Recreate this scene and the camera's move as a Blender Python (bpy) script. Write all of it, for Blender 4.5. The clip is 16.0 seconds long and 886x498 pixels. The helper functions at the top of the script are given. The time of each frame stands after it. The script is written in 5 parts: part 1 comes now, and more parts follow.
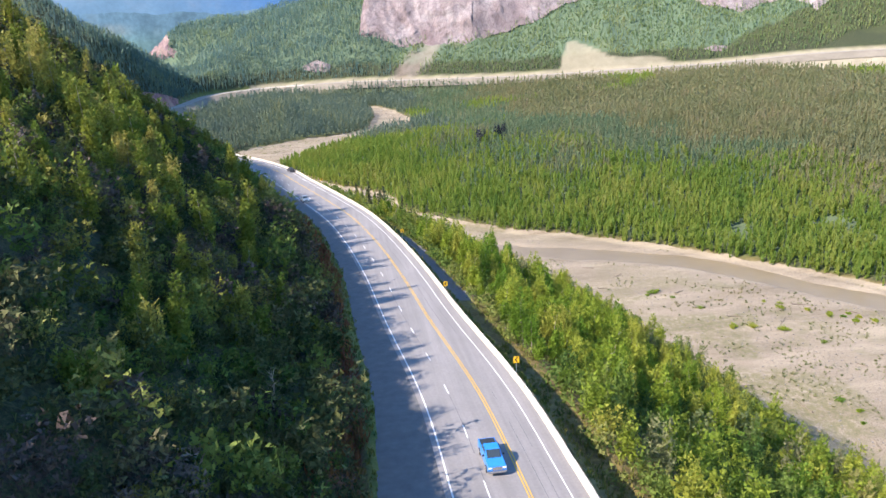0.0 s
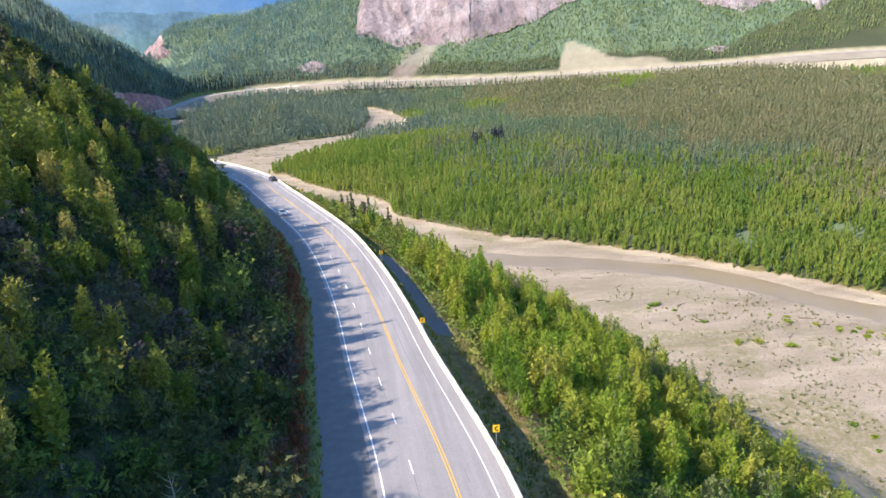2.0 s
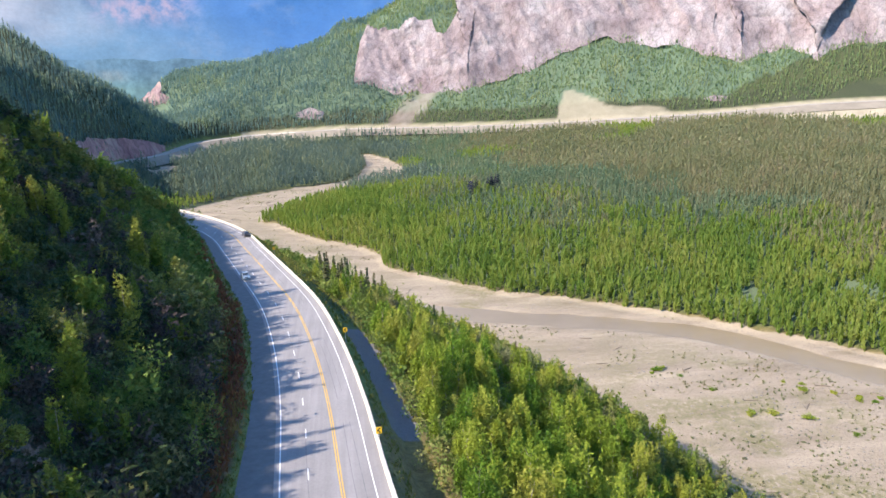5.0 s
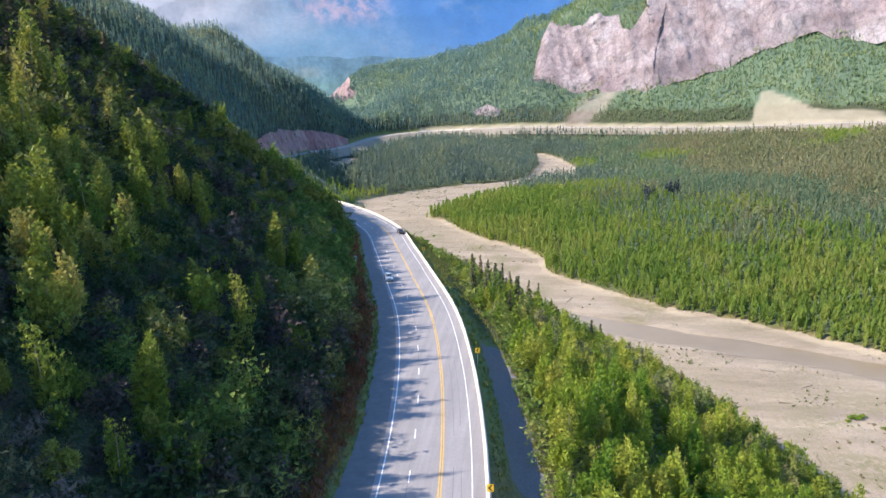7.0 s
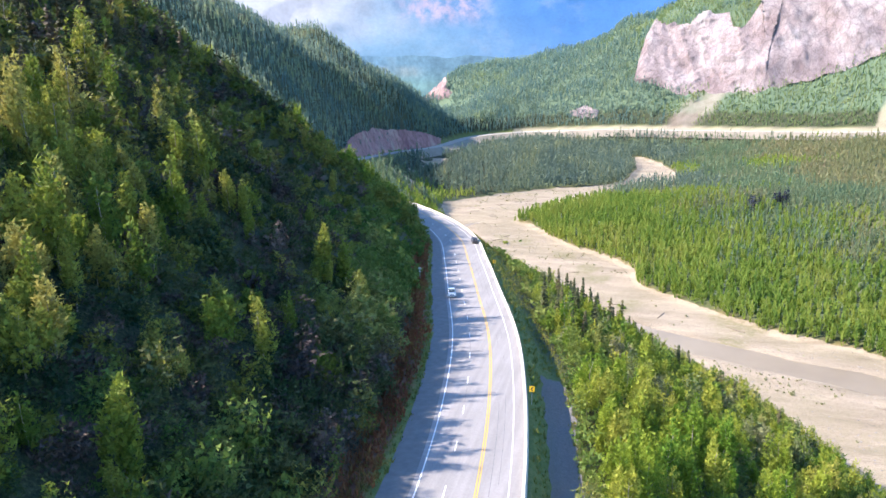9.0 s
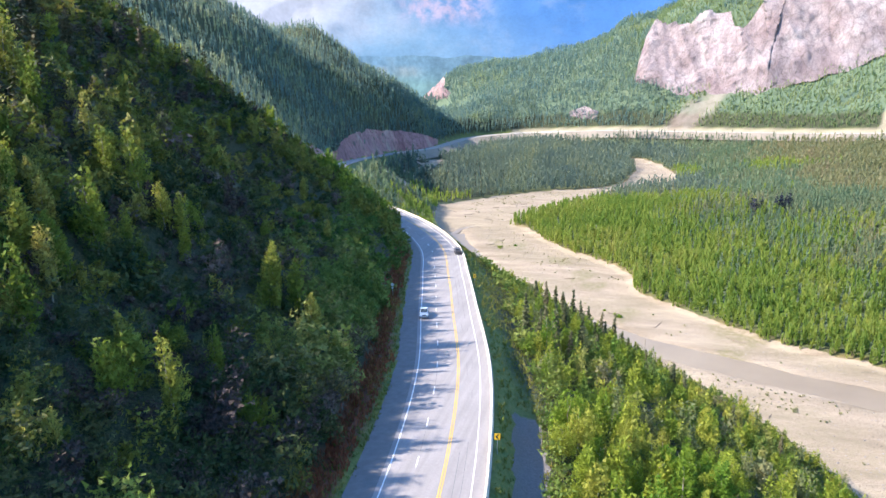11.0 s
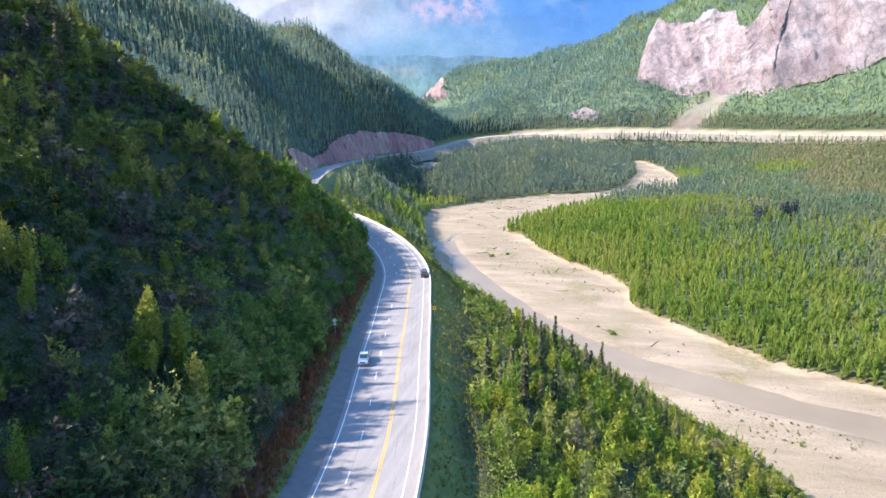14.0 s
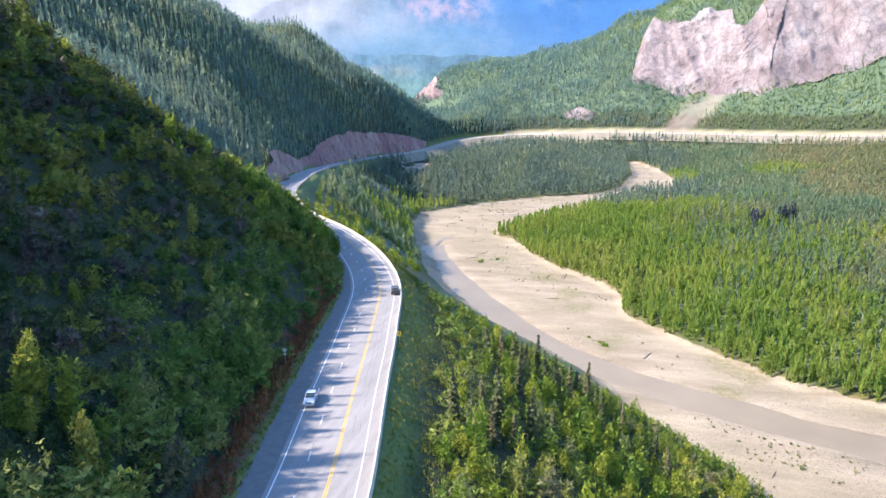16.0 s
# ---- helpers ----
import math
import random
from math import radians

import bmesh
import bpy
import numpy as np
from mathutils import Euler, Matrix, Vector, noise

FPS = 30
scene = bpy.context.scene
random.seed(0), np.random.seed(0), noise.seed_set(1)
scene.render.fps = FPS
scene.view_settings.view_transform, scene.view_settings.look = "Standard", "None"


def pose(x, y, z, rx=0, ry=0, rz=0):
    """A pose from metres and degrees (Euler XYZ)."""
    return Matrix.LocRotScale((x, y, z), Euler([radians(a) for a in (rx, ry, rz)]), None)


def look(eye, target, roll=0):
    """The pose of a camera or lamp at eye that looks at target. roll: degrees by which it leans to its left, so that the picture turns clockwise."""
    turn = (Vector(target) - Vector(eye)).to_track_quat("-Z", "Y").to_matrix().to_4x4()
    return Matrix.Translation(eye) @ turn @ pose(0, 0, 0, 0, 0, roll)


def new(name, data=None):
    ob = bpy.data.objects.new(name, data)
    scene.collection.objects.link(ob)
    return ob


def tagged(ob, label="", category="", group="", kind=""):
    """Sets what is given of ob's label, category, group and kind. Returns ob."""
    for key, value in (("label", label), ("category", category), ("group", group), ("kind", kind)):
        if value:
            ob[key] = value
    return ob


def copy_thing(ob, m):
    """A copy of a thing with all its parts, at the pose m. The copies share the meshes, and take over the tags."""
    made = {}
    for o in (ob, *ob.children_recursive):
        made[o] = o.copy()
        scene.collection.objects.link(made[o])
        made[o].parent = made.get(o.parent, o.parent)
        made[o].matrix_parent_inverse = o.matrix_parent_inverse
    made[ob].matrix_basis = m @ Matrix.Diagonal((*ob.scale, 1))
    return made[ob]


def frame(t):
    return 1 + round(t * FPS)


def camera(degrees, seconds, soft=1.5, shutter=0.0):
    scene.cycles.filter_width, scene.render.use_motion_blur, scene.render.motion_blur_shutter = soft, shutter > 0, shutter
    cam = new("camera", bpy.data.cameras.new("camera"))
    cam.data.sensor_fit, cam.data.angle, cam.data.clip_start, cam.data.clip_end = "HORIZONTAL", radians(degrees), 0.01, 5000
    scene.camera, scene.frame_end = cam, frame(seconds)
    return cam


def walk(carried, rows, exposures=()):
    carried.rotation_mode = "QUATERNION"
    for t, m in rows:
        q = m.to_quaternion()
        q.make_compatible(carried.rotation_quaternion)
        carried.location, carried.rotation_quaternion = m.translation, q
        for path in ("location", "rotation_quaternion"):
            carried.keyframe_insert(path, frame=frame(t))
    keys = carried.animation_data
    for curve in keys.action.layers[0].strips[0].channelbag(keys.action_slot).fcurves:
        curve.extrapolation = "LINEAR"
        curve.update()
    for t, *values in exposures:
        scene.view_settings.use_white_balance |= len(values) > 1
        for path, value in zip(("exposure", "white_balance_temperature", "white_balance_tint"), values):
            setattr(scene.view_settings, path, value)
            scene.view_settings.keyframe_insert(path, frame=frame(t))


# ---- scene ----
cam = camera(64.42, 16.0)
# seconds, x, y, z, tilt, lean, heading
PATH_A = [
    (0.0, 0.00, 0.00, 139.70, 71.38, 1.61, -8.50), (0.5, 1.46, 3.66, 139.77, 71.39, 1.64, -8.50),
    (1.0, 2.88, 7.64, 139.70, 71.38, 1.65, -8.52), (1.5, 4.50, 11.66, 139.61, 71.39, 1.62, -8.54),
    (2.0, 6.13, 15.43, 139.76, 71.36, 1.58, -8.53), (2.5, 7.55, 19.08, 139.73, 71.41, 1.48, -8.51),
    (3.0, 8.88, 22.37, 139.66, 73.05, 1.38, -8.48), (3.5, 10.15, 25.90, 139.58, 74.81, 1.31, -8.46),
    (4.0, 11.45, 29.23, 139.58, 75.00, 1.27, -8.46), (6.3, 18.20, 46.60, 137.62, 75.06, 1.08, -8.25),
    (6.5, 18.78, 48.16, 137.52, 75.08, 1.06, -7.18), (7.0, 19.89, 52.36, 137.33, 75.17, 1.07, 5.91),
    (7.5, 21.31, 55.75, 137.23, 75.25, 1.01, 13.69)]
PATH_B = [
    (8.0, 22.63, 59.31, 137.22, 75.27, 0.97, 13.76), (8.5, 23.56, 63.24, 137.19, 75.28, 0.96, 13.77),
    (9.0, 24.45, 67.06, 137.33, 75.27, 0.95, 13.83), (11.5, 28.03, 86.43, 137.00, 75.29, 0.91, 14.01),
    (12.0, 28.69, 89.86, 136.95, 75.30, 0.91, 14.07), (12.5, 29.41, 93.64, 136.93, 75.29, 0.89, 14.13),
    (13.0, 30.09, 98.41, 136.98, 75.26, 0.91, 14.18), (13.5, 31.30, 104.53, 136.88, 75.27, 0.90, 14.24),
    (14.0, 32.29, 110.07, 136.88, 75.28, 0.89, 14.32), (14.5, 32.94, 113.98, 136.90, 75.26, 0.89, 14.36),
    (15.0, 33.60, 117.97, 136.82, 75.25, 0.88, 14.40), (15.5, 34.27, 123.23, 136.90, 75.23, 0.90, 14.44),
    (16.0, 34.53, 127.37, 136.81, 75.21, 0.85, 14.06)]
walk(cam, [(r[0], pose(*r[1:])) for r in PATH_A + PATH_B],
     [(0.0, 1.36, 6500, 15), (4.0, 1.36, 6500, 15), (6.5, 1.28, 6350, 15), (7.0, 1.30, 6350, 15), (7.5, 1.42, 6350, 15), (8.6, 1.78, 6350, 15), (11.5, 1.70, 6350, 15), (16.0, 1.69, 6350, 15)])

# ---- sky and sun ----
SUN_TURN, SUN_HEIGHT = 18.0, 39.2     # shadows run SUN_TURN degrees from +x towards +y
world = bpy.data.worlds.new("sky")
scene.world = world
world.use_nodes = True
wn = world.node_tree.nodes
sky = wn.new("ShaderNodeTexSky")
sky.sky_type, sky.sun_disc = "NISHITA", False
sky.sun_elevation, sky.sun_rotation = radians(SUN_HEIGHT), radians(-90 - SUN_TURN)
sky.air_density, sky.dust_density, sky.ozone_density = 1.2, 0.6, 4.0
wn["Background"].inputs["Strength"].default_value = 0.125
wl = world.node_tree.links
tcw, cloud, cover, veil = (wn.new("ShaderNode" + k) for k in ("TexCoord", "TexNoise", "ValToRGB", "Mix"))
cloud.inputs["Scale"].default_value, cloud.inputs["Detail"].default_value = 3.2, 6
cover.color_ramp.elements[0].position, cover.color_ramp.elements[1].position = 0.50, 0.72
veil.data_type = "RGBA"
veil.inputs["B"].default_value = (7.2, 7.6, 8.4, 1)
wl.new(tcw.outputs["Generated"], cloud.inputs["Vector"])
wl.new(cloud.outputs["Fac"], cover.inputs["Fac"])
wl.new(cover.outputs["Color"], veil.inputs["Factor"])
deep = wn.new("ShaderNodeHueSaturation")
deep.inputs["Saturation"].default_value = 3.0
wl.new(sky.outputs["Color"], deep.inputs["Color"])
wl.new(deep.outputs["Color"], veil.inputs["A"])
wl.new(veil.outputs["Result"], wn["Background"].inputs["Color"])
sun_data = bpy.data.lights.new("sun", "SUN")
sun_data.energy, sun_data.angle, sun_data.color = 5.0, radians(0.53), (1.0, 0.89, 0.74)
sun = new("sun", sun_data)
e, a = radians(SUN_HEIGHT), radians(SUN_TURN)
sun.matrix_world = look((-math.cos(a) * math.cos(e) * 900, -math.sin(a) * math.cos(e) * 900, math.sin(e) * 900), (0, 0, 0))

# ---- materials ----
def material(name, rough=0.9):
    m = bpy.data.materials.new(name)
    m.use_nodes = True
    m.node_tree.nodes["Principled BSDF"].inputs["Roughness"].default_value = rough
    return m, m.node_tree.nodes, m.node_tree.links


def noise_at(n, l, scale, detail=4, rough=0.6, vector=None, kind="Object"):
    t = n.new("ShaderNodeTexNoise")
    t.inputs["Scale"].default_value, t.inputs["Detail"].default_value, t.inputs["Roughness"].default_value = scale, detail, rough
    if vector is None:
        c = n.new("ShaderNodeTexCoord")
        vector = c.outputs[kind]
    l.new(vector, t.inputs["Vector"])
    return t.outputs["Fac"]


def ramp(n, l, fac, *stops):
    r = n.new("ShaderNodeValToRGB")
    while len(r.color_ramp.elements) < len(stops):
        r.color_ramp.elements.new(0.5)
    for el, (pos, col) in zip(r.color_ramp.elements, stops):
        el.position = pos
        el.color = (*col, 1) if len(col) == 3 else col
    l.new(fac, r.inputs["Fac"])
    return r.outputs["Color"]


def grey(v):
    return (v, v, v)


def mix(n, l, fac, c1, c2, how="MIX"):
    m = n.new("ShaderNodeMix")
    m.data_type, m.blend_type = "RGBA", how
    for s, v in ((m.inputs["Factor"], fac), (m.inputs["A"], c1), (m.inputs["B"], c2)):
        if isinstance(v, (int, float)):
            s.default_value = v
        elif isinstance(v, tuple):
            s.default_value = (*v, 1)
        else:
            l.new(v, s)
    return m.outputs["Result"]


def bump(n, l, height, strength=0.4, distance=0.1):
    b = n.new("ShaderNodeBump")
    b.inputs["Strength"].default_value, b.inputs["Distance"].default_value = strength, distance
    l.new(height, b.inputs["Height"])
    l.new(b.outputs["Normal"], n["Principled BSDF"].inputs["Normal"])


def named(n, name):
    a = n.new("ShaderNodeAttribute")
    a.attribute_name = name
    return a.outputs["Fac"]


def foliage(name, dark, light, dry, per_object=True, shine=0.25, cut=0.0, vary=0.14):
    """Leaves: colour varies by tree and by clump; some light passes through. cut: fineness of the gaps that break a clump into leaves."""
    m, n, l = material(name, 0.7)
    p = n["Principled BSDF"]
    g = n.new("ShaderNodeNewGeometry")
    tree = n.new("ShaderNodeObjectInfo").outputs["Random"] if per_object else named(n, "tree")
    base = mix(n, l, tree, dark, light)
    d = n.new("ShaderNodeMath")
    d.operation, d.inputs[1].default_value = "POWER", 3.0
    l.new(tree, d.inputs[0])
    dry_part = n.new("ShaderNodeMath")
    dry_part.operation, dry_part.inputs[1].default_value = "MULTIPLY", 0.75
    l.new(d.outputs[0], dry_part.inputs[0])
    base = mix(n, l, dry_part.outputs[0], base, dry)
    leaf = ramp(n, l, g.outputs["Random Per Island"], (0.0, grey(1 - vary)), (0.6, grey(1.0)), (1.0, grey(1 + vary)))
    base = mix(n, l, 1.0, base, leaf, "MULTIPLY")
    l.new(base, p.inputs["Base Color"])
    p.inputs["Specular IOR Level"].default_value = 0.25
    tr = n.new("ShaderNodeBsdfTranslucent")
    l.new(base, tr.inputs["Color"])
    ms = n.new("ShaderNodeMixShader")
    ms.inputs[0].default_value = shine
    l.new(p.outputs[0], ms.inputs[1])
    l.new(tr.outputs[0], ms.inputs[2])
    if cut:
        gap = ramp(n, l, noise_at(n, l, cut, 1), (0.445, grey(0.0)), (0.455, grey(1.0)))
        clear, leafy = n.new("ShaderNodeBsdfTransparent"), n.new("ShaderNodeMixShader")
        l.new(gap, leafy.inputs[0])
        l.new(clear.outputs[0], leafy.inputs[1])
        l.new(ms.outputs[0], leafy.inputs[2])
        ms = leafy
    l.new(ms.outputs[0], n["Material Output"].inputs["Surface"])
    return m


def plain(name, colour, rough=0.7, metal=0.0, vary=0.15, scale=1.5):
    m, n, l = material(name, rough)
    f = noise_at(n, l, scale)
    c = ramp(n, l, f, (0.3, tuple(v * (1 - vary) for v in colour)), (0.7, tuple(min(1, v * (1 + vary)) for v in colour)))
    l.new(c, n["Principled BSDF"].inputs["Base Color"])
    n["Principled BSDF"].inputs["Metallic"].default_value = metal
    return m


ASPEN = foliage("aspen_leaves", (0.095, 0.185, 0.018), (0.290, 0.350, 0.032), (0.30, 0.29, 0.060), shine=0.4, cut=4.5, vary=0.22)
# hillside shade is partly put into these dark leaves
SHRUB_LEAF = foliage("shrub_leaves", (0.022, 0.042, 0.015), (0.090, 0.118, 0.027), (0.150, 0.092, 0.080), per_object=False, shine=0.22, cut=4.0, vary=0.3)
SLOPE_LEAF = foliage("slope_leaves", (0.085, 0.160, 0.018), (0.290, 0.320, 0.034), (0.29, 0.27, 0.060), per_object=False, shine=0.4, cut=3.5, vary=0.22)
WILLOW_LEAF = foliage("grey_willow_leaves", (0.090, 0.125, 0.048), (0.190, 0.205, 0.090), (0.22, 0.19, 0.11), per_object=False, shine=0.3, cut=3.5, vary=0.22)
# some distance haze is put into the blue of these spruce needles
SPRUCE_LEAF = foliage("spruce_needles", (0.128, 0.200, 0.118), (0.210, 0.262, 0.134), (0.25, 0.225, 0.135), per_object=False, shine=0.55)
YOUNG_LEAF = foliage("young_tree_leaves", (0.148, 0.235, 0.044), (0.280, 0.350, 0.062), (0.30, 0.30, 0.09), per_object=False, shine=0.6, vary=0.1)
BROWN_LEAF = foliage("bench_wood_needles", (0.185, 0.205, 0.098), (0.260, 0.258, 0.124), (0.30, 0.235, 0.15), per_object=False, shine=0.55)
# hill and far leaves paled and blued: haze and light in the colour
HAZED_HILL_LEAF = foliage("hazed_hill_leaves", (0.120, 0.195, 0.182), (0.265, 0.330, 0.205), (0.36, 0.36, 0.16), per_object=False, shine=0.45, vary=0.2)
HAZED_FAR_LEAF = foliage("hazed_far_needles", (0.118, 0.200, 0.185), (0.195, 0.270, 0.195), (0.26, 0.31, 0.14), per_object=False, shine=0.5)
# olive shrubs, also used where sunlight is put into the leaf colour
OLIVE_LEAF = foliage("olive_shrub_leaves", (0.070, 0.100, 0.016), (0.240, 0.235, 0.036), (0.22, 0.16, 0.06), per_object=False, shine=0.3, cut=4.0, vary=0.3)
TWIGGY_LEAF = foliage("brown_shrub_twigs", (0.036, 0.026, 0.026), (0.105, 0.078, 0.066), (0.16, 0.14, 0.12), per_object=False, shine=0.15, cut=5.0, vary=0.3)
POPLAR_LEAF = foliage("poplar_leaves", (0.115, 0.170, 0.024), (0.310, 0.312, 0.048), (0.30, 0.26, 0.085), shine=0.4, cut=4.5, vary=0.25)
THICKET_LEAF = foliage("thicket_leaves", (0.062, 0.122, 0.024), (0.190, 0.240, 0.040), (0.24, 0.20, 0.09), per_object=False, shine=0.35, cut=3.5, vary=0.25)
BARK = plain("bark", (0.16, 0.13, 0.10), 0.9, vary=0.3, scale=6)
PALE_BARK = plain("pale_bark", (0.27, 0.245, 0.20), 0.9, vary=0.3, scale=6)


def ground_material():
    m, n, l = material("ground", 0.95)
    fine, coarse = noise_at(n, l, 0.9, 6, 0.7), noise_at(n, l, 0.06, 5, 0.65)
    pebble = noise_at(n, l, 2.6, 3, 0.8)
    # near-black tones put the shade between shrubs and trunks into the floor
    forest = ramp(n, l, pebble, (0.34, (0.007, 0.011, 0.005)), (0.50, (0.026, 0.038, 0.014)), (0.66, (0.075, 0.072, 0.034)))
    grass = ramp(n, l, fine, (0.25, (0.055, 0.085, 0.018)), (0.5, (0.11, 0.135, 0.03)), (0.75, (0.20, 0.175, 0.06)))
    tc, mp = n.new("ShaderNodeTexCoord"), n.new("ShaderNodeMapping")
    mp.inputs["Rotation"].default_value = (0, 0, radians(38))
    mp.inputs["Scale"].default_value = (0.22, 1.0, 1.0)
    l.new(tc.outputs["Object"], mp.inputs["Vector"])
    flow = noise_at(n, l, 0.075, 7, 0.68, mp.outputs[0])
    gravel = ramp(n, l, flow, (0.34, (0.172, 0.138, 0.096)), (0.45, (0.218, 0.178, 0.128)), (0.53, (0.244, 0.201, 0.147)), (0.66, (0.300, 0.252, 0.184)))
    speck = n.new("ShaderNodeTexVoronoi")
    speck.inputs["Scale"].default_value = 0.7
    l.new(tc.outputs["Object"], speck.inputs["Vector"])
    stones = ramp(n, l, pebble, (0.36, grey(0.42)), (0.47, grey(1.0)), (0.72, grey(1.2)))
    dots = ramp(n, l, speck.outputs["Distance"], (0.10, grey(0.35)), (0.26, grey(1.0)))
    patchy = ramp(n, l, noise_at(n, l, 0.03, 4), (0.42, grey(0.0)), (0.56, grey(1.0)))
    stones = mix(n, l, patchy, stones, mix(n, l, 1.0, stones, dots, "MULTIPLY"))
    gravel = mix(n, l, 1.0, gravel, stones, "MULTIPLY")
    rock = ramp(n, l, coarse, (0.3, (0.13, 0.092, 0.076)), (0.5, (0.215, 0.165, 0.142)), (0.72, (0.30, 0.25, 0.222)))
    sand = ramp(n, l, coarse, (0.3, (0.225, 0.195, 0.135)), (0.7, (0.30, 0.265, 0.190)))
    soil = ramp(n, l, fine, (0.3, (0.070, 0.036, 0.022)), (0.7, (0.185, 0.075, 0.045)))
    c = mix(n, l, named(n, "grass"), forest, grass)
    # pale blue-green floor stands in for haze over gaps between far trees
    c = mix(n, l, named(n, "blue_green_floor"), c, ramp(n, l, noise_at(n, l, 0.035, 6, 0.65), (0.3, (0.060, 0.098, 0.072)), (0.5, (0.078, 0.122, 0.072)), (0.7, (0.105, 0.138, 0.076))))
    c = mix(n, l, named(n, "dry"), c, ramp(n, l, fine, (0.25, (0.060, 0.040, 0.018)), (0.5, (0.150, 0.105, 0.035)), (0.75, (0.27, 0.205, 0.075))))
    c = mix(n, l, named(n, "soil"), c, soil)
    def crisp(attr):
        k = n.new("ShaderNodeMath")
        k.operation, k.inputs[1].default_value = "MULTIPLY_ADD", 0.22
        l.new(fine, k.inputs[0])
        l.new(named(n, attr), k.inputs[2])
        return ramp(n, l, k.outputs[0], (0.575, grey(0.0)), (0.645, grey(1.0)))

    c = mix(n, l, crisp("gravel"), c, gravel)
    c = mix(n, l, ramp(n, l, named(n, "sand"), (0.3, grey(0.0)), (0.9, grey(1.0))), c, sand)
    # track gravel darkened: shade behind the barrier put into its colour
    c = mix(n, l, crisp("track"), c, ramp(n, l, pebble, (0.3, (0.105, 0.098, 0.100)), (0.7, (0.165, 0.155, 0.150))))
    tuft = n.new("ShaderNodeMath")
    tuft.operation = "MULTIPLY"
    l.new(named(n, "weeds"), tuft.inputs[0])
    l.new(ramp(n, l, noise_at(n, l, 0.35, 5, 0.75), (0.41, grey(0.03)), (0.54, grey(0.80))), tuft.inputs[1])
    c = mix(n, l, tuft.outputs[0], c, ramp(n, l, fine, (0.3, (0.085, 0.085, 0.034)), (0.7, (0.175, 0.155, 0.070))))
    c = mix(n, l, named(n, "rock"), c, rock)
    l.new(c, n["Principled BSDF"].inputs["Base Color"])
    bump(n, l, fine, 0.6, 0.5)
    return m


GROUND = ground_material()

# ---- plan: road line, river bed, hills ----
NEAR_ROAD = [(17, -160, 122), (17, -60, 108.5), (15.8, 0, 101.5), (15.2, 46.6, 96.9), (14.9, 76.7, 94.0), (12.3, 108.5, 90.8), (10.0, 138.7, 88.2),
             (6.5, 167.2, 86.4), (1.1, 196.5, 84.8), (-7.7, 229.6, 82.7), (-17.5, 266.0, 79.8), (-29.4, 305.5, 77.3),
             (-48.5, 342.8, 75.4), (-73.8, 378.0, 73.7), (-100.0, 408.0, 72.0), (-124.0, 442.0, 70.8), (-145.0, 480.0, 69.5)]
FAR_ROAD = [(-168, 540, 65), (-198, 631, 57), (-222, 740, 47), (-235, 829, 38.5), (-239, 900, 33), (-234, 970, 28), (-218, 1033, 26),
            (-211, 1110, 25), (-203, 1160, 25), (-180, 1206, 25), (-146, 1240, 25), (-103, 1255, 25.5), (11, 1240, 31), (105, 1220, 32), (285, 1160, 36), (370, 1130, 40),
            (453, 1100, 45), (567, 1065, 51), (630, 1045, 56), (706, 1020, 63), (813, 980, 69), (1000, 910, 78), (1500, 700, 100)]
BED_FAR = [(420, -60), (370, 90), (310, 230), (266, 299), (247, 323), (223, 347), (195, 376), (173, 392), (141, 420), (110, 432), (90, 452),
           (67, 475), (39, 509), (36, 546), (22, 567), (-6, 594), (-23, 620), (-49, 667), (-64, 676), (-55, 706), (-13, 772), (11, 817), (49, 880)]
BED_NEAR = [(84, 890), (95, 984), (79, 1074), (56, 1135), (42, 1130), (52, 1022), (37, 918), (14, 879), (-47, 846), (-99, 806), (-143, 754), (-136, 702), (-107, 612),
            (-81, 546), (-62, 520), (-20, 470), (6, 445), (30, 415), (58, 380), (80, 350), (96, 314), (108, 265), (118, 212), (124, 150), (130, 60), (140, -60)]
# x, y and height to which the hills left of the road rise
HILLS = [(-60, -50, 290), (-90, 120, 270), (-110, 260, 250), (-160, 420, 190), (-260, 520, 190), (-420, 640, 330), (-390, 800, 285), (-345, 930, 225),
         (-310, 1040, 190), (-380, 1060, 230), (-320, 1130, 130), (-300, 1230, 30), (-420, 1290, 40), (-330, 1380, 36), (-480, 1500, 45), (-400, 1560, 42), (-700, 1300, 110), (-600, 1650, 50),
         (-290, 1560, 128), (-200, 1560, 138), (-100, 1570, 156), (-33, 1580, 182), (60, 1590, 255), (200, 1500, 420), (400, 1400, 480), (800, 1300, 480), (1300, 1100, 480)]


CHANNEL_POINTS = [(420, -20), (340, 130), (295, 225), (253, 284), (235, 305), (218, 328), (198, 351), (165, 372), (132, 386), (112, 393), (84, 406), (52, 421), (25, 440),
                  (0, 462), (-30, 500), (-60, 545), (-85, 590), (-105, 640)]
RILL_POINTS = [(-105, 640), (-98, 668), (-70, 700), (-35, 742), (-12, 790), (20, 850), (50, 905), (68, 960), (72, 1040), (60, 1110)]


def line_distance(x, y, line):
    best = np.full(np.shape(x), 1e9)
    for (ax, ay), (bx, by) in zip(line[:-1, :2], line[1:, :2]):
        ux, uy = bx - ax, by - ay
        t = np.clip(((x - ax) * ux + (y - ay) * uy) / (ux * ux + uy * uy), 0, 1)
        best = np.minimum(best, np.hypot(x - ax - t * ux, y - ay - t * uy))
    return best


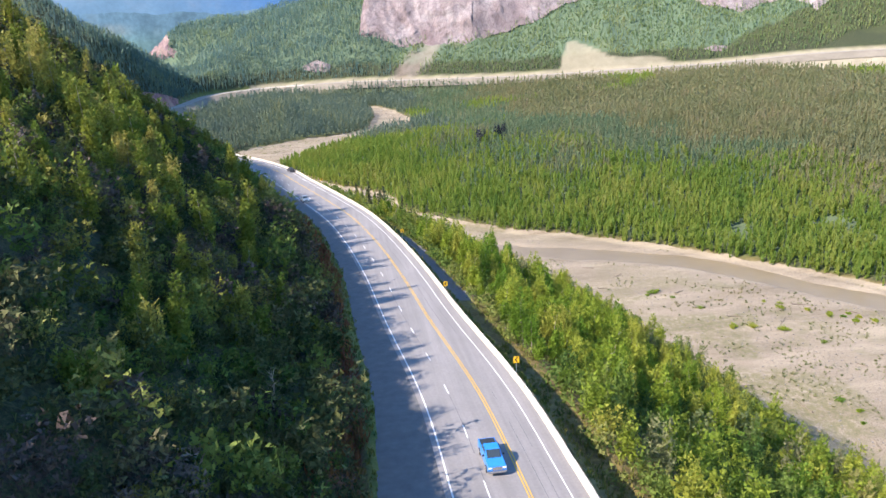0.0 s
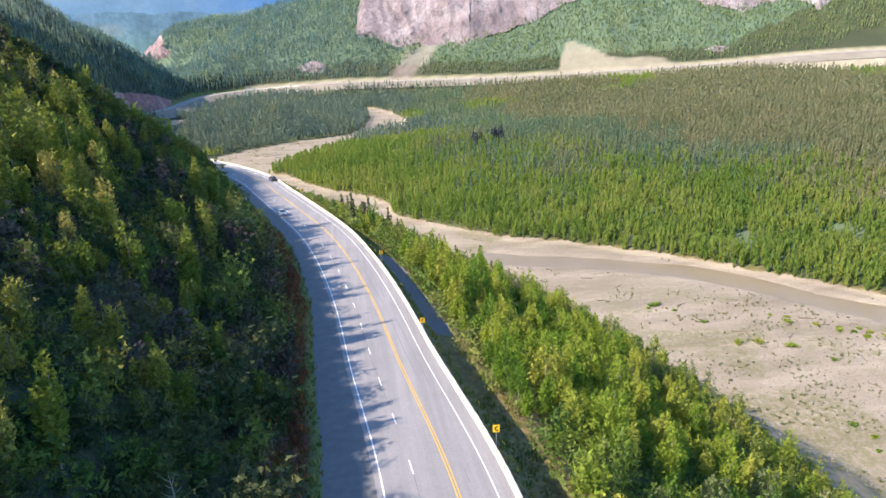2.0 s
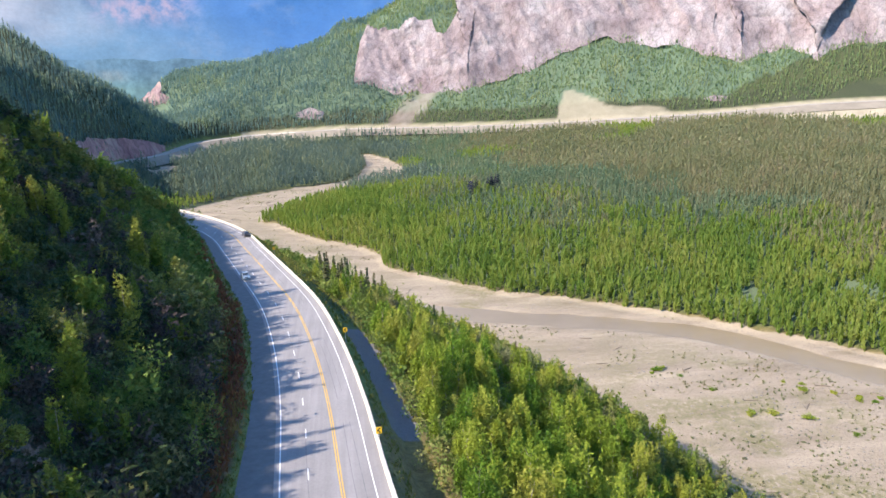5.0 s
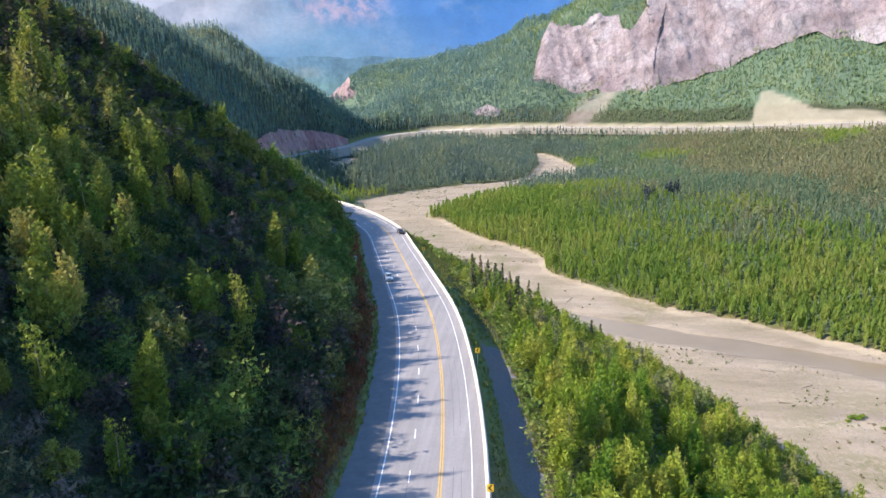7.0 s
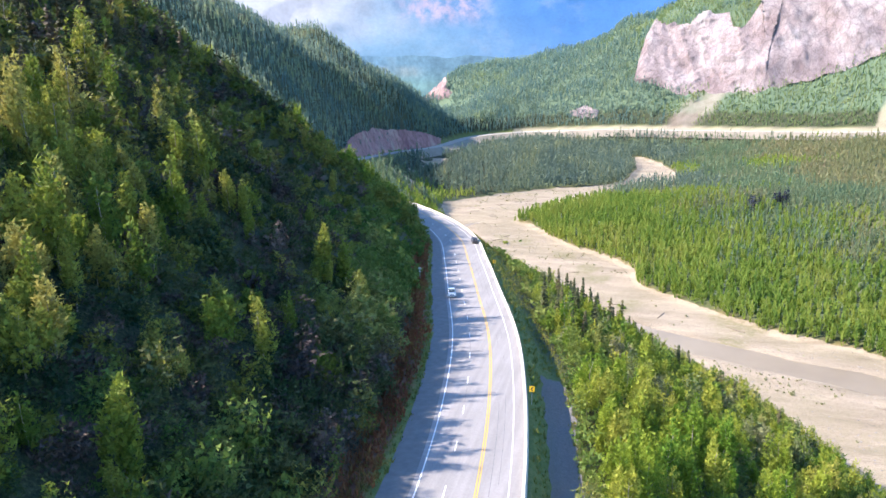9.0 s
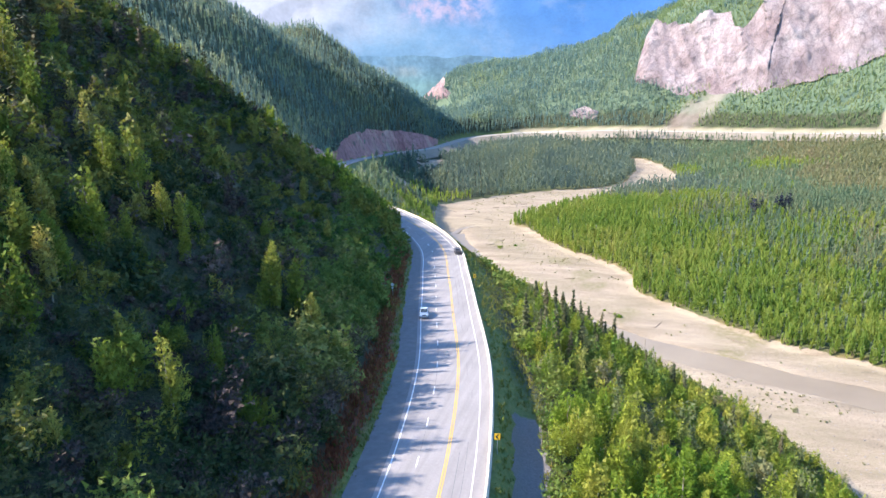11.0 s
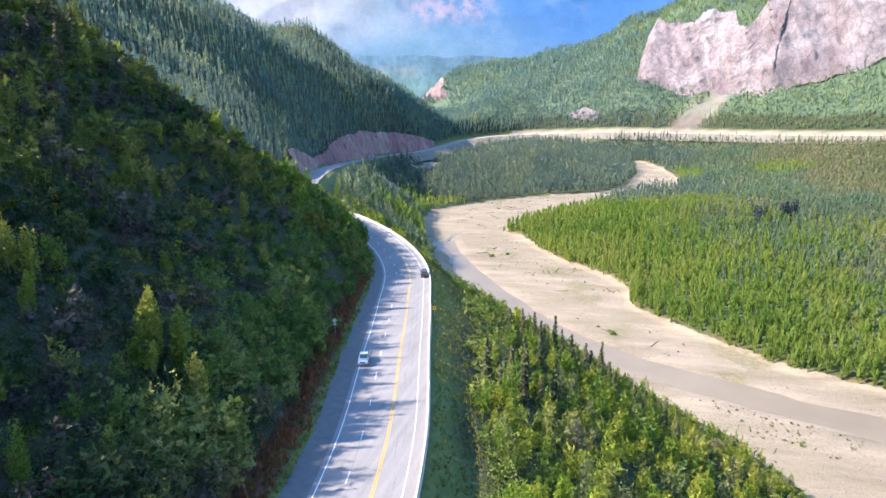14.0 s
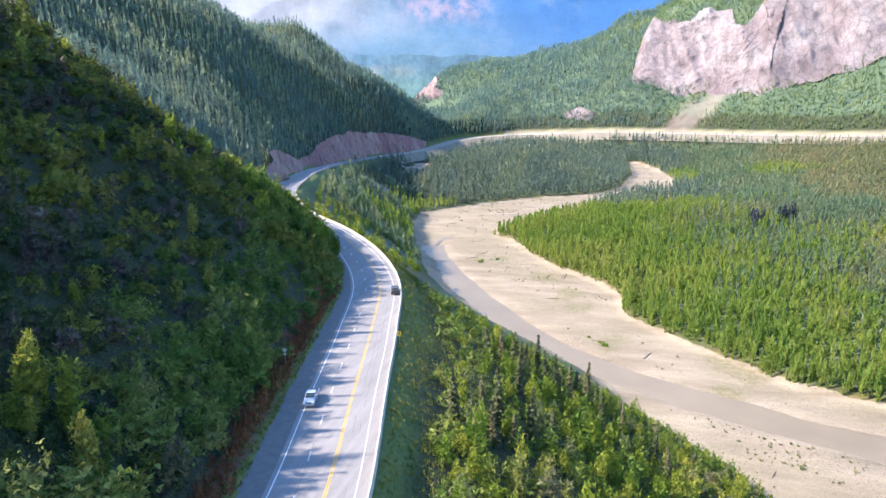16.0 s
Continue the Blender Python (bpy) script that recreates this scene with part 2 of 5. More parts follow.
def spline(points, n=16):
    p = np.array(points, float)
    p = np.vstack([2 * p[0] - p[1], p, 2 * p[-1] - p[-2]])
    out = []
    for i in range(1, len(p) - 2):
        t = np.linspace(0, 1, n, endpoint=False)[:, None]
        a, b, c, d = p[i - 1:i + 3]
        out.append(0.5 * (2 * b + (c - a) * t + (2 * a - 5 * b + 4 * c - d) * t ** 2 + (3 * b - 3 * c + d - a) * t ** 3))
    return np.vstack(out + [p[-2:-1]])


ROAD = spline(NEAR_ROAD + FAR_ROAD)
step = np.gradient(ROAD, axis=0)
step[:, 2] = 0
ROAD_DIR = step / np.linalg.norm(step, axis=1)[:, None]
ROAD_RIGHT = np.stack([ROAD_DIR[:, 1], -ROAD_DIR[:, 0], 0 * ROAD_DIR[:, 0]], 1)
ROAD_S = np.concatenate([[0], np.cumsum(np.linalg.norm(np.diff(ROAD[:, :2], axis=0), axis=1))])
CHANNEL, RILL = spline(CHANNEL_POINTS, 5), spline(RILL_POINTS, 4)
SCREE = np.array([(203, 1290), (181, 1279), (149, 1261), (112, 1238)], float)
BED = np.array(BED_FAR + BED_NEAR, float)


def road_frame(x, y):
    """Signed distance from the road's middle line (right is positive), its height and its length there."""
    x, y = np.asarray(x, float), np.asarray(y, float)
    d, z, s = np.empty(x.shape), np.empty(x.shape), np.empty(x.shape)
    for i in range(0, len(x), 20000):
        px, py = x[i:i + 20000, None], y[i:i + 20000, None]
        dx, dy = px - ROAD[None, :, 0], py - ROAD[None, :, 1]
        k = np.argmin(dx * dx + dy * dy, axis=1)
        r = np.arange(len(k))
        dx, dy = dx[r, k], dy[r, k]
        along = dx * ROAD_DIR[k, 0] + dy * ROAD_DIR[k, 1]
        side = dx * ROAD_RIGHT[k, 0] + dy * ROAD_RIGHT[k, 1]
        far = np.hypot(dx, dy)
        d[i:i + 20000] = np.where(far > 25, np.sign(side) * far, side)
        s[i:i + 20000] = ROAD_S[k] + along
        z[i:i + 20000] = np.interp(s[i:i + 20000], ROAD_S, ROAD[:, 2])
    return d, z, s


def bed_distance(x, y):
    """Distance outside the gravel river bed; negative inside."""
    x, y = np.asarray(x, float), np.asarray(y, float)
    best, inside = np.full(x.shape, 1e9), np.zeros(x.shape, bool)
    for (ax, ay), (bx, by) in zip(BED, np.roll(BED, -1, axis=0)):
        ux, uy = bx - ax, by - ay
        t = np.clip(((x - ax) * ux + (y - ay) * uy) / (ux * ux + uy * uy), 0, 1)
        best = np.minimum(best, np.hypot(x - ax - t * ux, y - ay - t * uy))
        cross = ((ay > y) != (by > y)) & (x < ux * (y - ay) / (uy if uy else 1e-9) + ax)
        inside ^= cross
    return np.where(inside, -best, best)


def hills(x, y):
    w, h = np.zeros(x.shape), np.zeros(x.shape)
    for hx, hy, hz in HILLS:
        k = 1.0 / ((x - hx) ** 2 + (y - hy) ** 2 + 900.0) ** 1.6
        w += k
        h += k * hz
    return h / w


TABLE = np.random.RandomState(5).rand(256, 256)


def wave(x, y, size):
    """Smooth noise, 0 to 1, with lumps of that size."""
    u, v = x / size + 1000, y / size + 1000
    i, j = np.floor(u).astype(int), np.floor(v).astype(int)
    f, g = u - i, v - j
    f, g = f * f * (3 - 2 * f), g * g * (3 - 2 * g)
    i, j = i % 255, j % 255
    return (TABLE[i, j] * (1 - f) + TABLE[i + 1, j] * f) * (1 - g) + (TABLE[i, j + 1] * (1 - f) + TABLE[i + 1, j + 1] * f) * g


def rough(x, y, size):
    return (wave(x, y, size) + 0.5 * wave(x + 37, y + 11, size / 2.1) + 0.25 * wave(x + 91, y + 63, size / 4.3)) / 1.75 - 0.5


def smooth(a, b, v):
    t = np.clip((v - a) / (b - a), 0, 1)
    return t * t * (3 - 2 * t)


def shoulder(s):
    """How far the gravel shoulder reaches left of the middle line."""
    return np.interp(s, [0, 212, 250, 296, 350, 420, 455, 490, 560, 5000], [14.6, 14.2, 12.7, 11.4, 11.2, 11.2, 10.6, 9.4, 8.8, 10.0])


def hill_foot(s):
    """Where the steep hillside begins left of the middle line."""
    return np.interp(s, [0, 420, 455, 490, 560, 5000], [14.6, 14.6, 12.0, 9.4, 8.8, 10.0])


def terrain(x, y, parts=False):
    d, zr, s = road_frame(x, y)
    bed = bed_distance(x, y)
    # uphill side
    edge = shoulder(s)
    u = -d - hill_foot(s) - 0.3
    steep = 0.885 - 0.10 * smooth(12, 30, u) * smooth(215, 165, y) * smooth(98, 132, y)
    steep = steep + 0.03 * smooth(100, 72, y) * (s < 400) + 0.05 * smooth(80, 40, y) * (s < 400)
    steep = steep + 0.35 * smooth(880, 1010, s) * smooth(1480, 1400, s)
    room = np.maximum(hills(x, y) - zr, 12)
    up = room * np.tanh(np.maximum(u - 1.5, 0) * steep / room)
    up = up - 0.5 * smooth(0, 1.5, u) + (rough(x, y, 60) * (26 - 17 * smooth(225, 170, y)) + rough(x, y, 17) * 5) * smooth(4, 60, u)
    left = zr + up
    # valley side
    v = d - 6.3
    bluff = smooth(425, 515, s) * smooth(1000, 800, s)            # steeper, bare bank below the bend
    ditch = smooth(395, 345, s)
    down = -np.interp(v, [0, 4.0, 7.5, 9, 400], [0, 5.0, 5.3, 5.8, 5.8 + 391 * 0.61]) * ditch - np.interp(v, [0, 9, 400], [0, 6.6, 6.6 + 391 * 0.61]) * (1 - ditch) + rough(x, y, 30) * 7 * smooth(8, 40, v)
    down = down - bluff * (np.interp(v, [0, 5, 25, 80], [0, 1.2, 5.5, 12]) + rough(x, y, 18) * 3 * smooth(5, 20, v))
    bank = smooth(0, 5, bed)
    plain_z = 1.6 * bank + 60 * (1 - np.exp(-np.maximum(bed, 0) / 430)) + rough(x, y, 90) * 6 * smooth(10, 80, bed)
    plain_z = plain_z + np.where(bed < 0, rough(x, y, 22) * 0.9, 0)
    plain_z = plain_z - 1.1 * smooth(13, 7, line_distance(x, y, CHANNEL)) * (bed < 2) - 0.5 * smooth(4, 1, line_distance(x, y, RILL)) * (bed < 0)
    right = np.maximum(zr + down, plain_z)
    bench = zr - 10 * smooth(6.4, 28, d) + 0.12 * np.maximum(d - 70, 0)
    right = np.where((s > 1050) & (bed > 0), np.minimum(np.where(d < 28, bench, right), np.maximum(bench, 2)), right)
    right = np.where(np.abs(d) < 40, np.where(v < 9, np.minimum(right, zr + np.maximum(down, -9)), right), right)
    h = np.where(d < 0, left, right)
    h = np.where(d < 0, h + (30 - h) * smooth(1620, 1800, y), h)
    h = np.where((d > -edge - 0.2) & (d < 6.4), zr - 0.35, h)
    return (h, d, zr, s, bed) if parts else h


def raw_mesh(name, verts, faces, mats, attrs=None, smooth_faces=False, index=None):
    """A mesh out of arrays: faces is an (n, 3) or (n, 4) array."""
    me = bpy.data.meshes.new(name)
    faces = np.asarray(faces)
    n, k = faces.shape
    me.vertices.add(len(verts))
    me.vertices.foreach_set("co", np.asarray(verts, np.float32).ravel())
    me.loops.add(n * k)
    me.loops.foreach_set("vertex_index", faces.astype(np.int32).ravel())
    me.polygons.add(n)
    me.polygons.foreach_set("loop_start", np.arange(0, n * k, k, dtype=np.int32))
    me.polygons.foreach_set("loop_total", np.full(n, k, np.int32))
    if smooth_faces:
        me.polygons.foreach_set("use_smooth", np.ones(n, bool))
    if index is not None:
        me.polygons.foreach_set("material_index", np.asarray(index, np.int32))
    for m in (mats if isinstance(mats, (list, tuple)) else [mats]):
        me.materials.append(m)
    for key, val in (attrs or {}).items():
        at = me.attributes.new(key, "FLOAT", "POINT")
        at.data.foreach_set("value", np.asarray(val, np.float32))
    me.update(calc_edges=True)
    return me


def part(name, me, parent, label=""):
    ob = new(name, me)
    ob.parent = parent
    return tagged(ob, label)


def near_bank_x(y):
    return np.interp(y, [0, 212, 265, 314, 350, 380, 415, 445, 470, 520, 546, 612, 702, 754, 800, 5000], [128, 118, 108, 96, 80, 58, 30, 6, -20, -62, -81, -107, -136, -143, -100, -100])


def path_distance(x, y):
    return line_distance(x, y, np.array([(0, 0), (10, 26), (24, 66), (34.5, 127)], float))


def verge(x, d, s):
    """Bare sand and gravel along the far highway, with its borrow pit."""
    far_on = s > 1480
    band = smooth(1.0, 0.6, np.abs(d) / 22) * far_on
    pit = smooth(0, 8, 30 * smooth(355, 392, x) * smooth(460, 395, x) + 36 * smooth(345, 388, x) * smooth(585, 500, x) + d) * (d < 0) * far_on * (x > 345) * (x < 585)
    low = smooth(8, 0, d - 12 - 90 * smooth(610, 720, x)) * (d > 0) * far_on * (x > 610)
    return np.maximum(np.maximum(band * 0.9, pit * 0.75), low * 0.9)


def ground_sheet():
    cx, cy = 20.0, 0.0
    front = np.linspace(-52, 52, 300)
    back = np.linspace(54, 306, 56)[1:-1]
    az = np.radians(np.concatenate([front, back]))
    r = np.concatenate([[4], np.geomspace(14, 250, 125), np.geomspace(253, 1000, 170), np.linspace(1007, 1330, 56), np.geomspace(1342, 4300, 40)])
    A, R = np.meshgrid(az, r)
    x, y = (cx + np.sin(A) * R).ravel(), (cy + np.cos(A) * R).ravel()
    h, d, zr, s, bed = terrain(x, y, True)
    far = np.hypot(x - cx, y - cy)
    h = np.where(far > 2600, h + (40 - h) * smooth(2600, 3600, far), h)
    m, n = len(az), len(r)
    i, j = np.meshgrid(np.arange(n - 1), np.arange(m), indexing="ij")
    a = (i * m + j).ravel()
    b = (i * m + (j + 1) % m).ravel()
    faces = np.stack([a, b, b + m, a + m], 1)
    gravel = np.clip(0.5 - (bed - 2.2 + rough(x, y, 9) * 5) / 9, 0, 1)
    v = d - 6.3
    near = s < 1000
    track = smooth(2.0, 3.0, v) * smooth(7.6, 6.6, v + rough(x, y, 8) * 2) * near * smooth(122, 140, y) * smooth(196, 180, y)
    lawn = np.where(s > 290, 9, 16)
    grass = smooth(lawn, lawn - 6, v + rough(x, y, 12) * 8) * (d > 0) + smooth(-16.5, -14, d) * (d < 0)
    grass = np.maximum(grass, smooth(8, 2, bed + rough(x, y, 14) * 8) * (bed > 0) * 0.35)
    side = -d - shoulder(s)
    soil = smooth(7.5, 5.0, side + rough(x, y, 10) * 5) * smooth(1.0, 2.2, side + rough(x, y, 6) * 1.5) * near * smooth(-0.34, -0.14, rough(x + 50, y, 22)) * (s < 560)
    sand = np.maximum(verge(x, d, s), 0.65 * smooth(8, 2, -bed + rough(x, y, 11) * 8) * (bed < 0) * smooth(-0.12, 0.02, rough(x + 7, y, 40)))
    spit = np.array([(-62, 619), (-47, 606), (-11, 571), (6, 539), (17, 520), (34, 467), (81, 417), (86, 453), (96, 443)], float)
    weedy = np.max([smooth(10, 4, np.hypot(x - px, (y - py) * 0.7) + rough(x, y, 8) * 16) for px, py in spit], axis=0) * (bed < 0)
    weedy = np.maximum(weedy, smooth(-0.12, 0.06, rough(x + 11, y, 34) + 0.10 * smooth(0.0, 0.2, rough(x, y, 9))) * (bed < -3) * (0.3 + 0.7 * smooth(115, 150, x) * smooth(345, 310, y)) * smooth(14, 20, line_distance(x, y, CHANNEL)))
    sand = sand * (1 - 0.7 * weedy)
    far_slope = (d < -40) & (s > 900)
    grass = np.where(far_slope, 0.12 + 0.16 * smooth(-40, 160, x + rough(x, y, 90) * 160) * (y > 1100), grass)
    grass = np.where((d > 30) & (bed > 6) & (x > near_bank_x(y)), 0.42, grass)
    scree = smooth(10, 16, d) * smooth(62, 40, d) * (s > 820) * (s < 1330) * smooth(0.0, 0.1, rough(x + 20, y, 34))
    gravel = np.maximum(gravel, 0.75 * scree)
    rock = 0.55 * smooth(1.7, 0.2, line_distance(x, y, SCREE) / 17 + rough(x, y, 14) * 2.2)
    blue_green_floor = 0.85 * (far_slope & (y > 1090) & (x > -340)) * smooth(15, 40, -d) + 0.55 * smooth(6, 20, bed) * ((d > 30) & (x > near_bank_x(y)))
    bluff = smooth(440, 500, s) * smooth(1000, 900, s) * smooth(9, 16, d) * (bed > 0) * (x < near_bank_x(y))
    # bare grassy bank: its shaded blue-green is put into the colour
    blue_green_floor = np.maximum(blue_green_floor, 0.75 * bluff)
    dry = smooth(150, 122, y) * (d > 6) * smooth(20, 12, v + rough(x, y, 12) * 8) * 0.9
    dry = np.maximum(dry, 0.55 * bluff * smooth(0.0, 0.15, rough(x + 30, y, 16)))
    fringe = smooth(5.0, 1.5, np.abs(bed - 0.5) + rough(x + 70, y, 10) * 7) * (x > near_bank_x(y) + 20) * smooth(-0.25, 0.0, rough(x, y + 33, 30))
    dry, sand = np.maximum(dry, 0.8 * fringe), np.maximum(sand, 0.5 * fringe)
    sand = np.maximum(sand, smooth(1.3, 0.7, np.hypot((x + 25) / 60, (y - 1226) / 13) + rough(x, y, 20)))
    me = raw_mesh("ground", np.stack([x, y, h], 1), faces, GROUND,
                  {"blue_green_floor": blue_green_floor, "dry": dry, "gravel": gravel, "grass": grass, "soil": soil, "sand": sand, "rock": rock, "track": track, "weeds": weedy}, True)
    ob = tagged(new("ground", me), "valley floor, gravel river bed and wooded slopes in one sheet", "ground", kind="structure")
    return ob


ground_sheet()


# ---- road ----
def asphalt_material():
    """Worn pale asphalt: grain, long wheel streaks and blotches."""
    m, n, l = material("asphalt", 0.88)
    fine, blotch = noise_at(n, l, 3.0, 4, 0.7), noise_at(n, l, 0.12, 4)
    tc, mp = n.new("ShaderNodeTexCoord"), n.new("ShaderNodeMapping")
    mp.inputs["Scale"].default_value = (1.0, 0.03, 0.03)
    l.new(tc.outputs["Object"], mp.inputs["Vector"])
    streak = noise_at(n, l, 0.9, 3, 0.6, mp.outputs[0])
    c = ramp(n, l, fine, (0.3, (0.185, 0.177, 0.178)), (0.7, (0.225, 0.215, 0.216)))
    c = mix(n, l, 0.5, c, ramp(n, l, blotch, (0.3, grey(0.82)), (0.7, grey(1.1))), "MULTIPLY")
    c = mix(n, l, 0.6, c, ramp(n, l, streak, (0.35, grey(0.8)), (0.65, grey(1.12))), "MULTIPLY")
    l.new(c, n["Principled BSDF"].inputs["Base Color"])
    bump(n, l, fine, 0.25, 0.03)
    return m


def ribbon(s0, s1, d0, d1, lift, step_m=3.0):
    """Cross-wise strip along the road between two distances from its middle line."""
    s = np.linspace(s0, s1, max(2, int((s1 - s0) / step_m)))
    c = np.stack([np.interp(s, ROAD_S, ROAD[:, k]) for k in range(3)], 1)
    r = np.stack([np.interp(s, ROAD_S, ROAD_RIGHT[:, k]) for k in range(3)], 1)
    r /= np.linalg.norm(r, axis=1)[:, None]
    a, b = c + r * d0, c + r * d1
    a[:, 2] += lift
    b[:, 2] += lift
    n = len(s)
    verts = np.vstack([a, b])
    i = np.arange(n - 1)
    return verts, np.stack([i, i + n, i + n + 1, i + 1], 1)


ASPHALT = asphalt_material()
GRAVEL = plain("shoulder_gravel", (0.125, 0.122, 0.122), 0.95, vary=0.15, scale=0.8)
WHITE = plain("road_paint_white", (0.62, 0.62, 0.61), 0.7, vary=0.08)
YELLOW = plain("road_paint_yellow", (0.52, 0.31, 0.035), 0.7, vary=0.12)
CONCRETE = plain("concrete", (0.42, 0.39, 0.34), 0.85, vary=0.12, scale=0.7)
v, f = ribbon(0, 1120, -7.9, 6.0, 0.0)
tagged(new("road", raw_mesh("road", v, f, ASPHALT)), "pale grey asphalt highway with three lanes", "road", kind="structure")
DUSTY = plain("dusty_road", (0.25, 0.228, 0.20), 0.9, vary=0.1, scale=0.1)
v, f = ribbon(1120, ROAD_S[-1], -9.5, 6.6, 0.15)
tagged(new("road_far", raw_mesh("road_far", v, f, DUSTY)), "pale dusty highway on the far valley side", "road", kind="structure")
BANK = plain("bank_sand", (0.19, 0.165, 0.128), 0.95, vary=0.2, scale=0.05)
v, f = ribbon(1120, ROAD_S[-1], 6.6, 25, 0.15)
v[len(v) // 2:, 2] -= 8.5
tagged(new("road_embankment", raw_mesh("road_embankment", v, f, BANK)), "sandy embankment below the far highway", "embankment", kind="structure")
SEAM = plain("tar_seam", (0.10, 0.10, 0.105), 0.8, vary=0.2)
v, f = ribbon(0, 900, -1.0, 0.0, -0.03)
half = len(v) // 2
c = np.stack([np.interp(np.linspace(0, 900, half), ROAD_S, ROAD[:, k]) for k in range(3)], 1)
r = np.stack([np.interp(np.linspace(0, 900, half), ROAD_S, ROAD_RIGHT[:, k]) for k in range(3)], 1)
v[:half] = c - r * (shoulder(np.linspace(0, 900, half)) + 0.3)[:, None] + (0, 0, -0.12)
v[half:] = c - r * 7.8 + (0, 0, -0.03)
tagged(new("road_shoulder", raw_mesh("road_shoulder", v, f, GRAVEL)), "dark gravelly shoulder beside the asphalt", "road shoulder", kind="structure")
for off, wdt, mat, nm in ((-7.2, 0.17, WHITE, "edge_line"), (3.8, 0.12, WHITE, "edge_line"), (-0.15, 0.13, YELLOW, "centre_line"), (0.15, 0.13, YELLOW, "centre_line"),
                          (-3.80, 0.06, SEAM, "tar_seam"), (1.55, 0.06, SEAM, "tar_seam"), (2.5, 0.05, SEAM, "tar_seam")):
    v, f = ribbon(120 if mat == SEAM else 0, 700 if mat == SEAM else 900, off - wdt / 2, off + wdt / 2, 0.006 if mat == SEAM else 0.012)
    if mat == SEAM:
        n2 = len(v) // 2
        sway = rough(np.arange(n2) * 3.0, np.full(n2, off * 40), 25) * 0.35
        v[:n2, 0] += sway
        v[n2:, 0] += sway
        f = f[rough(np.arange(len(f)) * 3.0, np.full(len(f), off * 9), 16) > -0.06]
    tagged(new(nm, raw_mesh(nm, v, f, mat)), "dark tar seam in the asphalt" if mat == SEAM else "painted line on the asphalt", "road marking", kind="structure")
for k in range(45):
    v, f = ribbon(166.9 + k * 11.85, 169.9 + k * 11.85, -3.85, -3.71, 0.012, 1.5)
    tagged(new("lane_dash", raw_mesh("lane_dash", v, f, WHITE)), "white painted lane dash", "road marking", kind="structure")


def on_road(s, d, lift=0.0):
    """A pose on the road at a length and a distance from its middle line, heading along it."""
    c = [float(np.interp(s, ROAD_S, ROAD[:, k])) for k in range(3)]
    t = [float(np.interp(s, ROAD_S, ROAD_DIR[:, k])) for k in range(3)]
    head = math.atan2(-t[0], t[1])
    z0, z1 = (float(np.interp(s + e, ROAD_S, ROAD[:, 2])) for e in (-2, 2))
    m = Matrix.Translation((c[0] + d * math.cos(head), c[1] + d * math.sin(head), c[2] + lift)) @ Matrix.Rotation(head, 4, "Z")
    return m @ Matrix.Rotation(math.atan2(z1 - z0, 4.0), 4, "X")


def prism(profile, y0, y1):
    """A bar along y with the given cross-section."""
    n = len(profile)
    v = [(px, y0, pz) for px, pz in profile] + [(px, y1, pz) for px, pz in profile]
    f = [(i, (i + 1) % n, n + (i + 1) % n, n + i) for i in range(n)]
    bm = bmesh.new()
    vs = [bm.verts.new(c) for c in v]
    for q in f:
        bm.faces.new([vs[i] for i in q])
    bm.faces.new(vs[:n][::-1])
    bm.faces.new(vs[n:])
    bmesh.ops.recalc_face_normals(bm, faces=bm.faces)
    me = bpy.data.meshes.new("bar")
    bm.to_mesh(me)
    bm.free()
    return me


def barrier():
    top = new("concrete_barrier")
    tagged(top, "pale concrete road barrier of butted blocks along the drop", "barrier")
    me = prism([(-0.30, -0.05), (-0.28, 0.08), (-0.13, 0.30), (-0.09, 0.82), (0.09, 0.82), (0.13, 0.30), (0.28, 0.08), (0.30, -0.05)], 0.02, 2.98)
    me.materials.append(CONCRETE)
    for k in range(170):
        b = new("barrier_block", me)
        b.parent = top
        b.matrix_basis = on_road(170 + 3 * k, 5.66 + rng0.uniform(-0.03, 0.03))


rng0 = np.random.RandomState(3)
barrier()

# ---- rough woods ----
rng = np.random.RandomState(11)


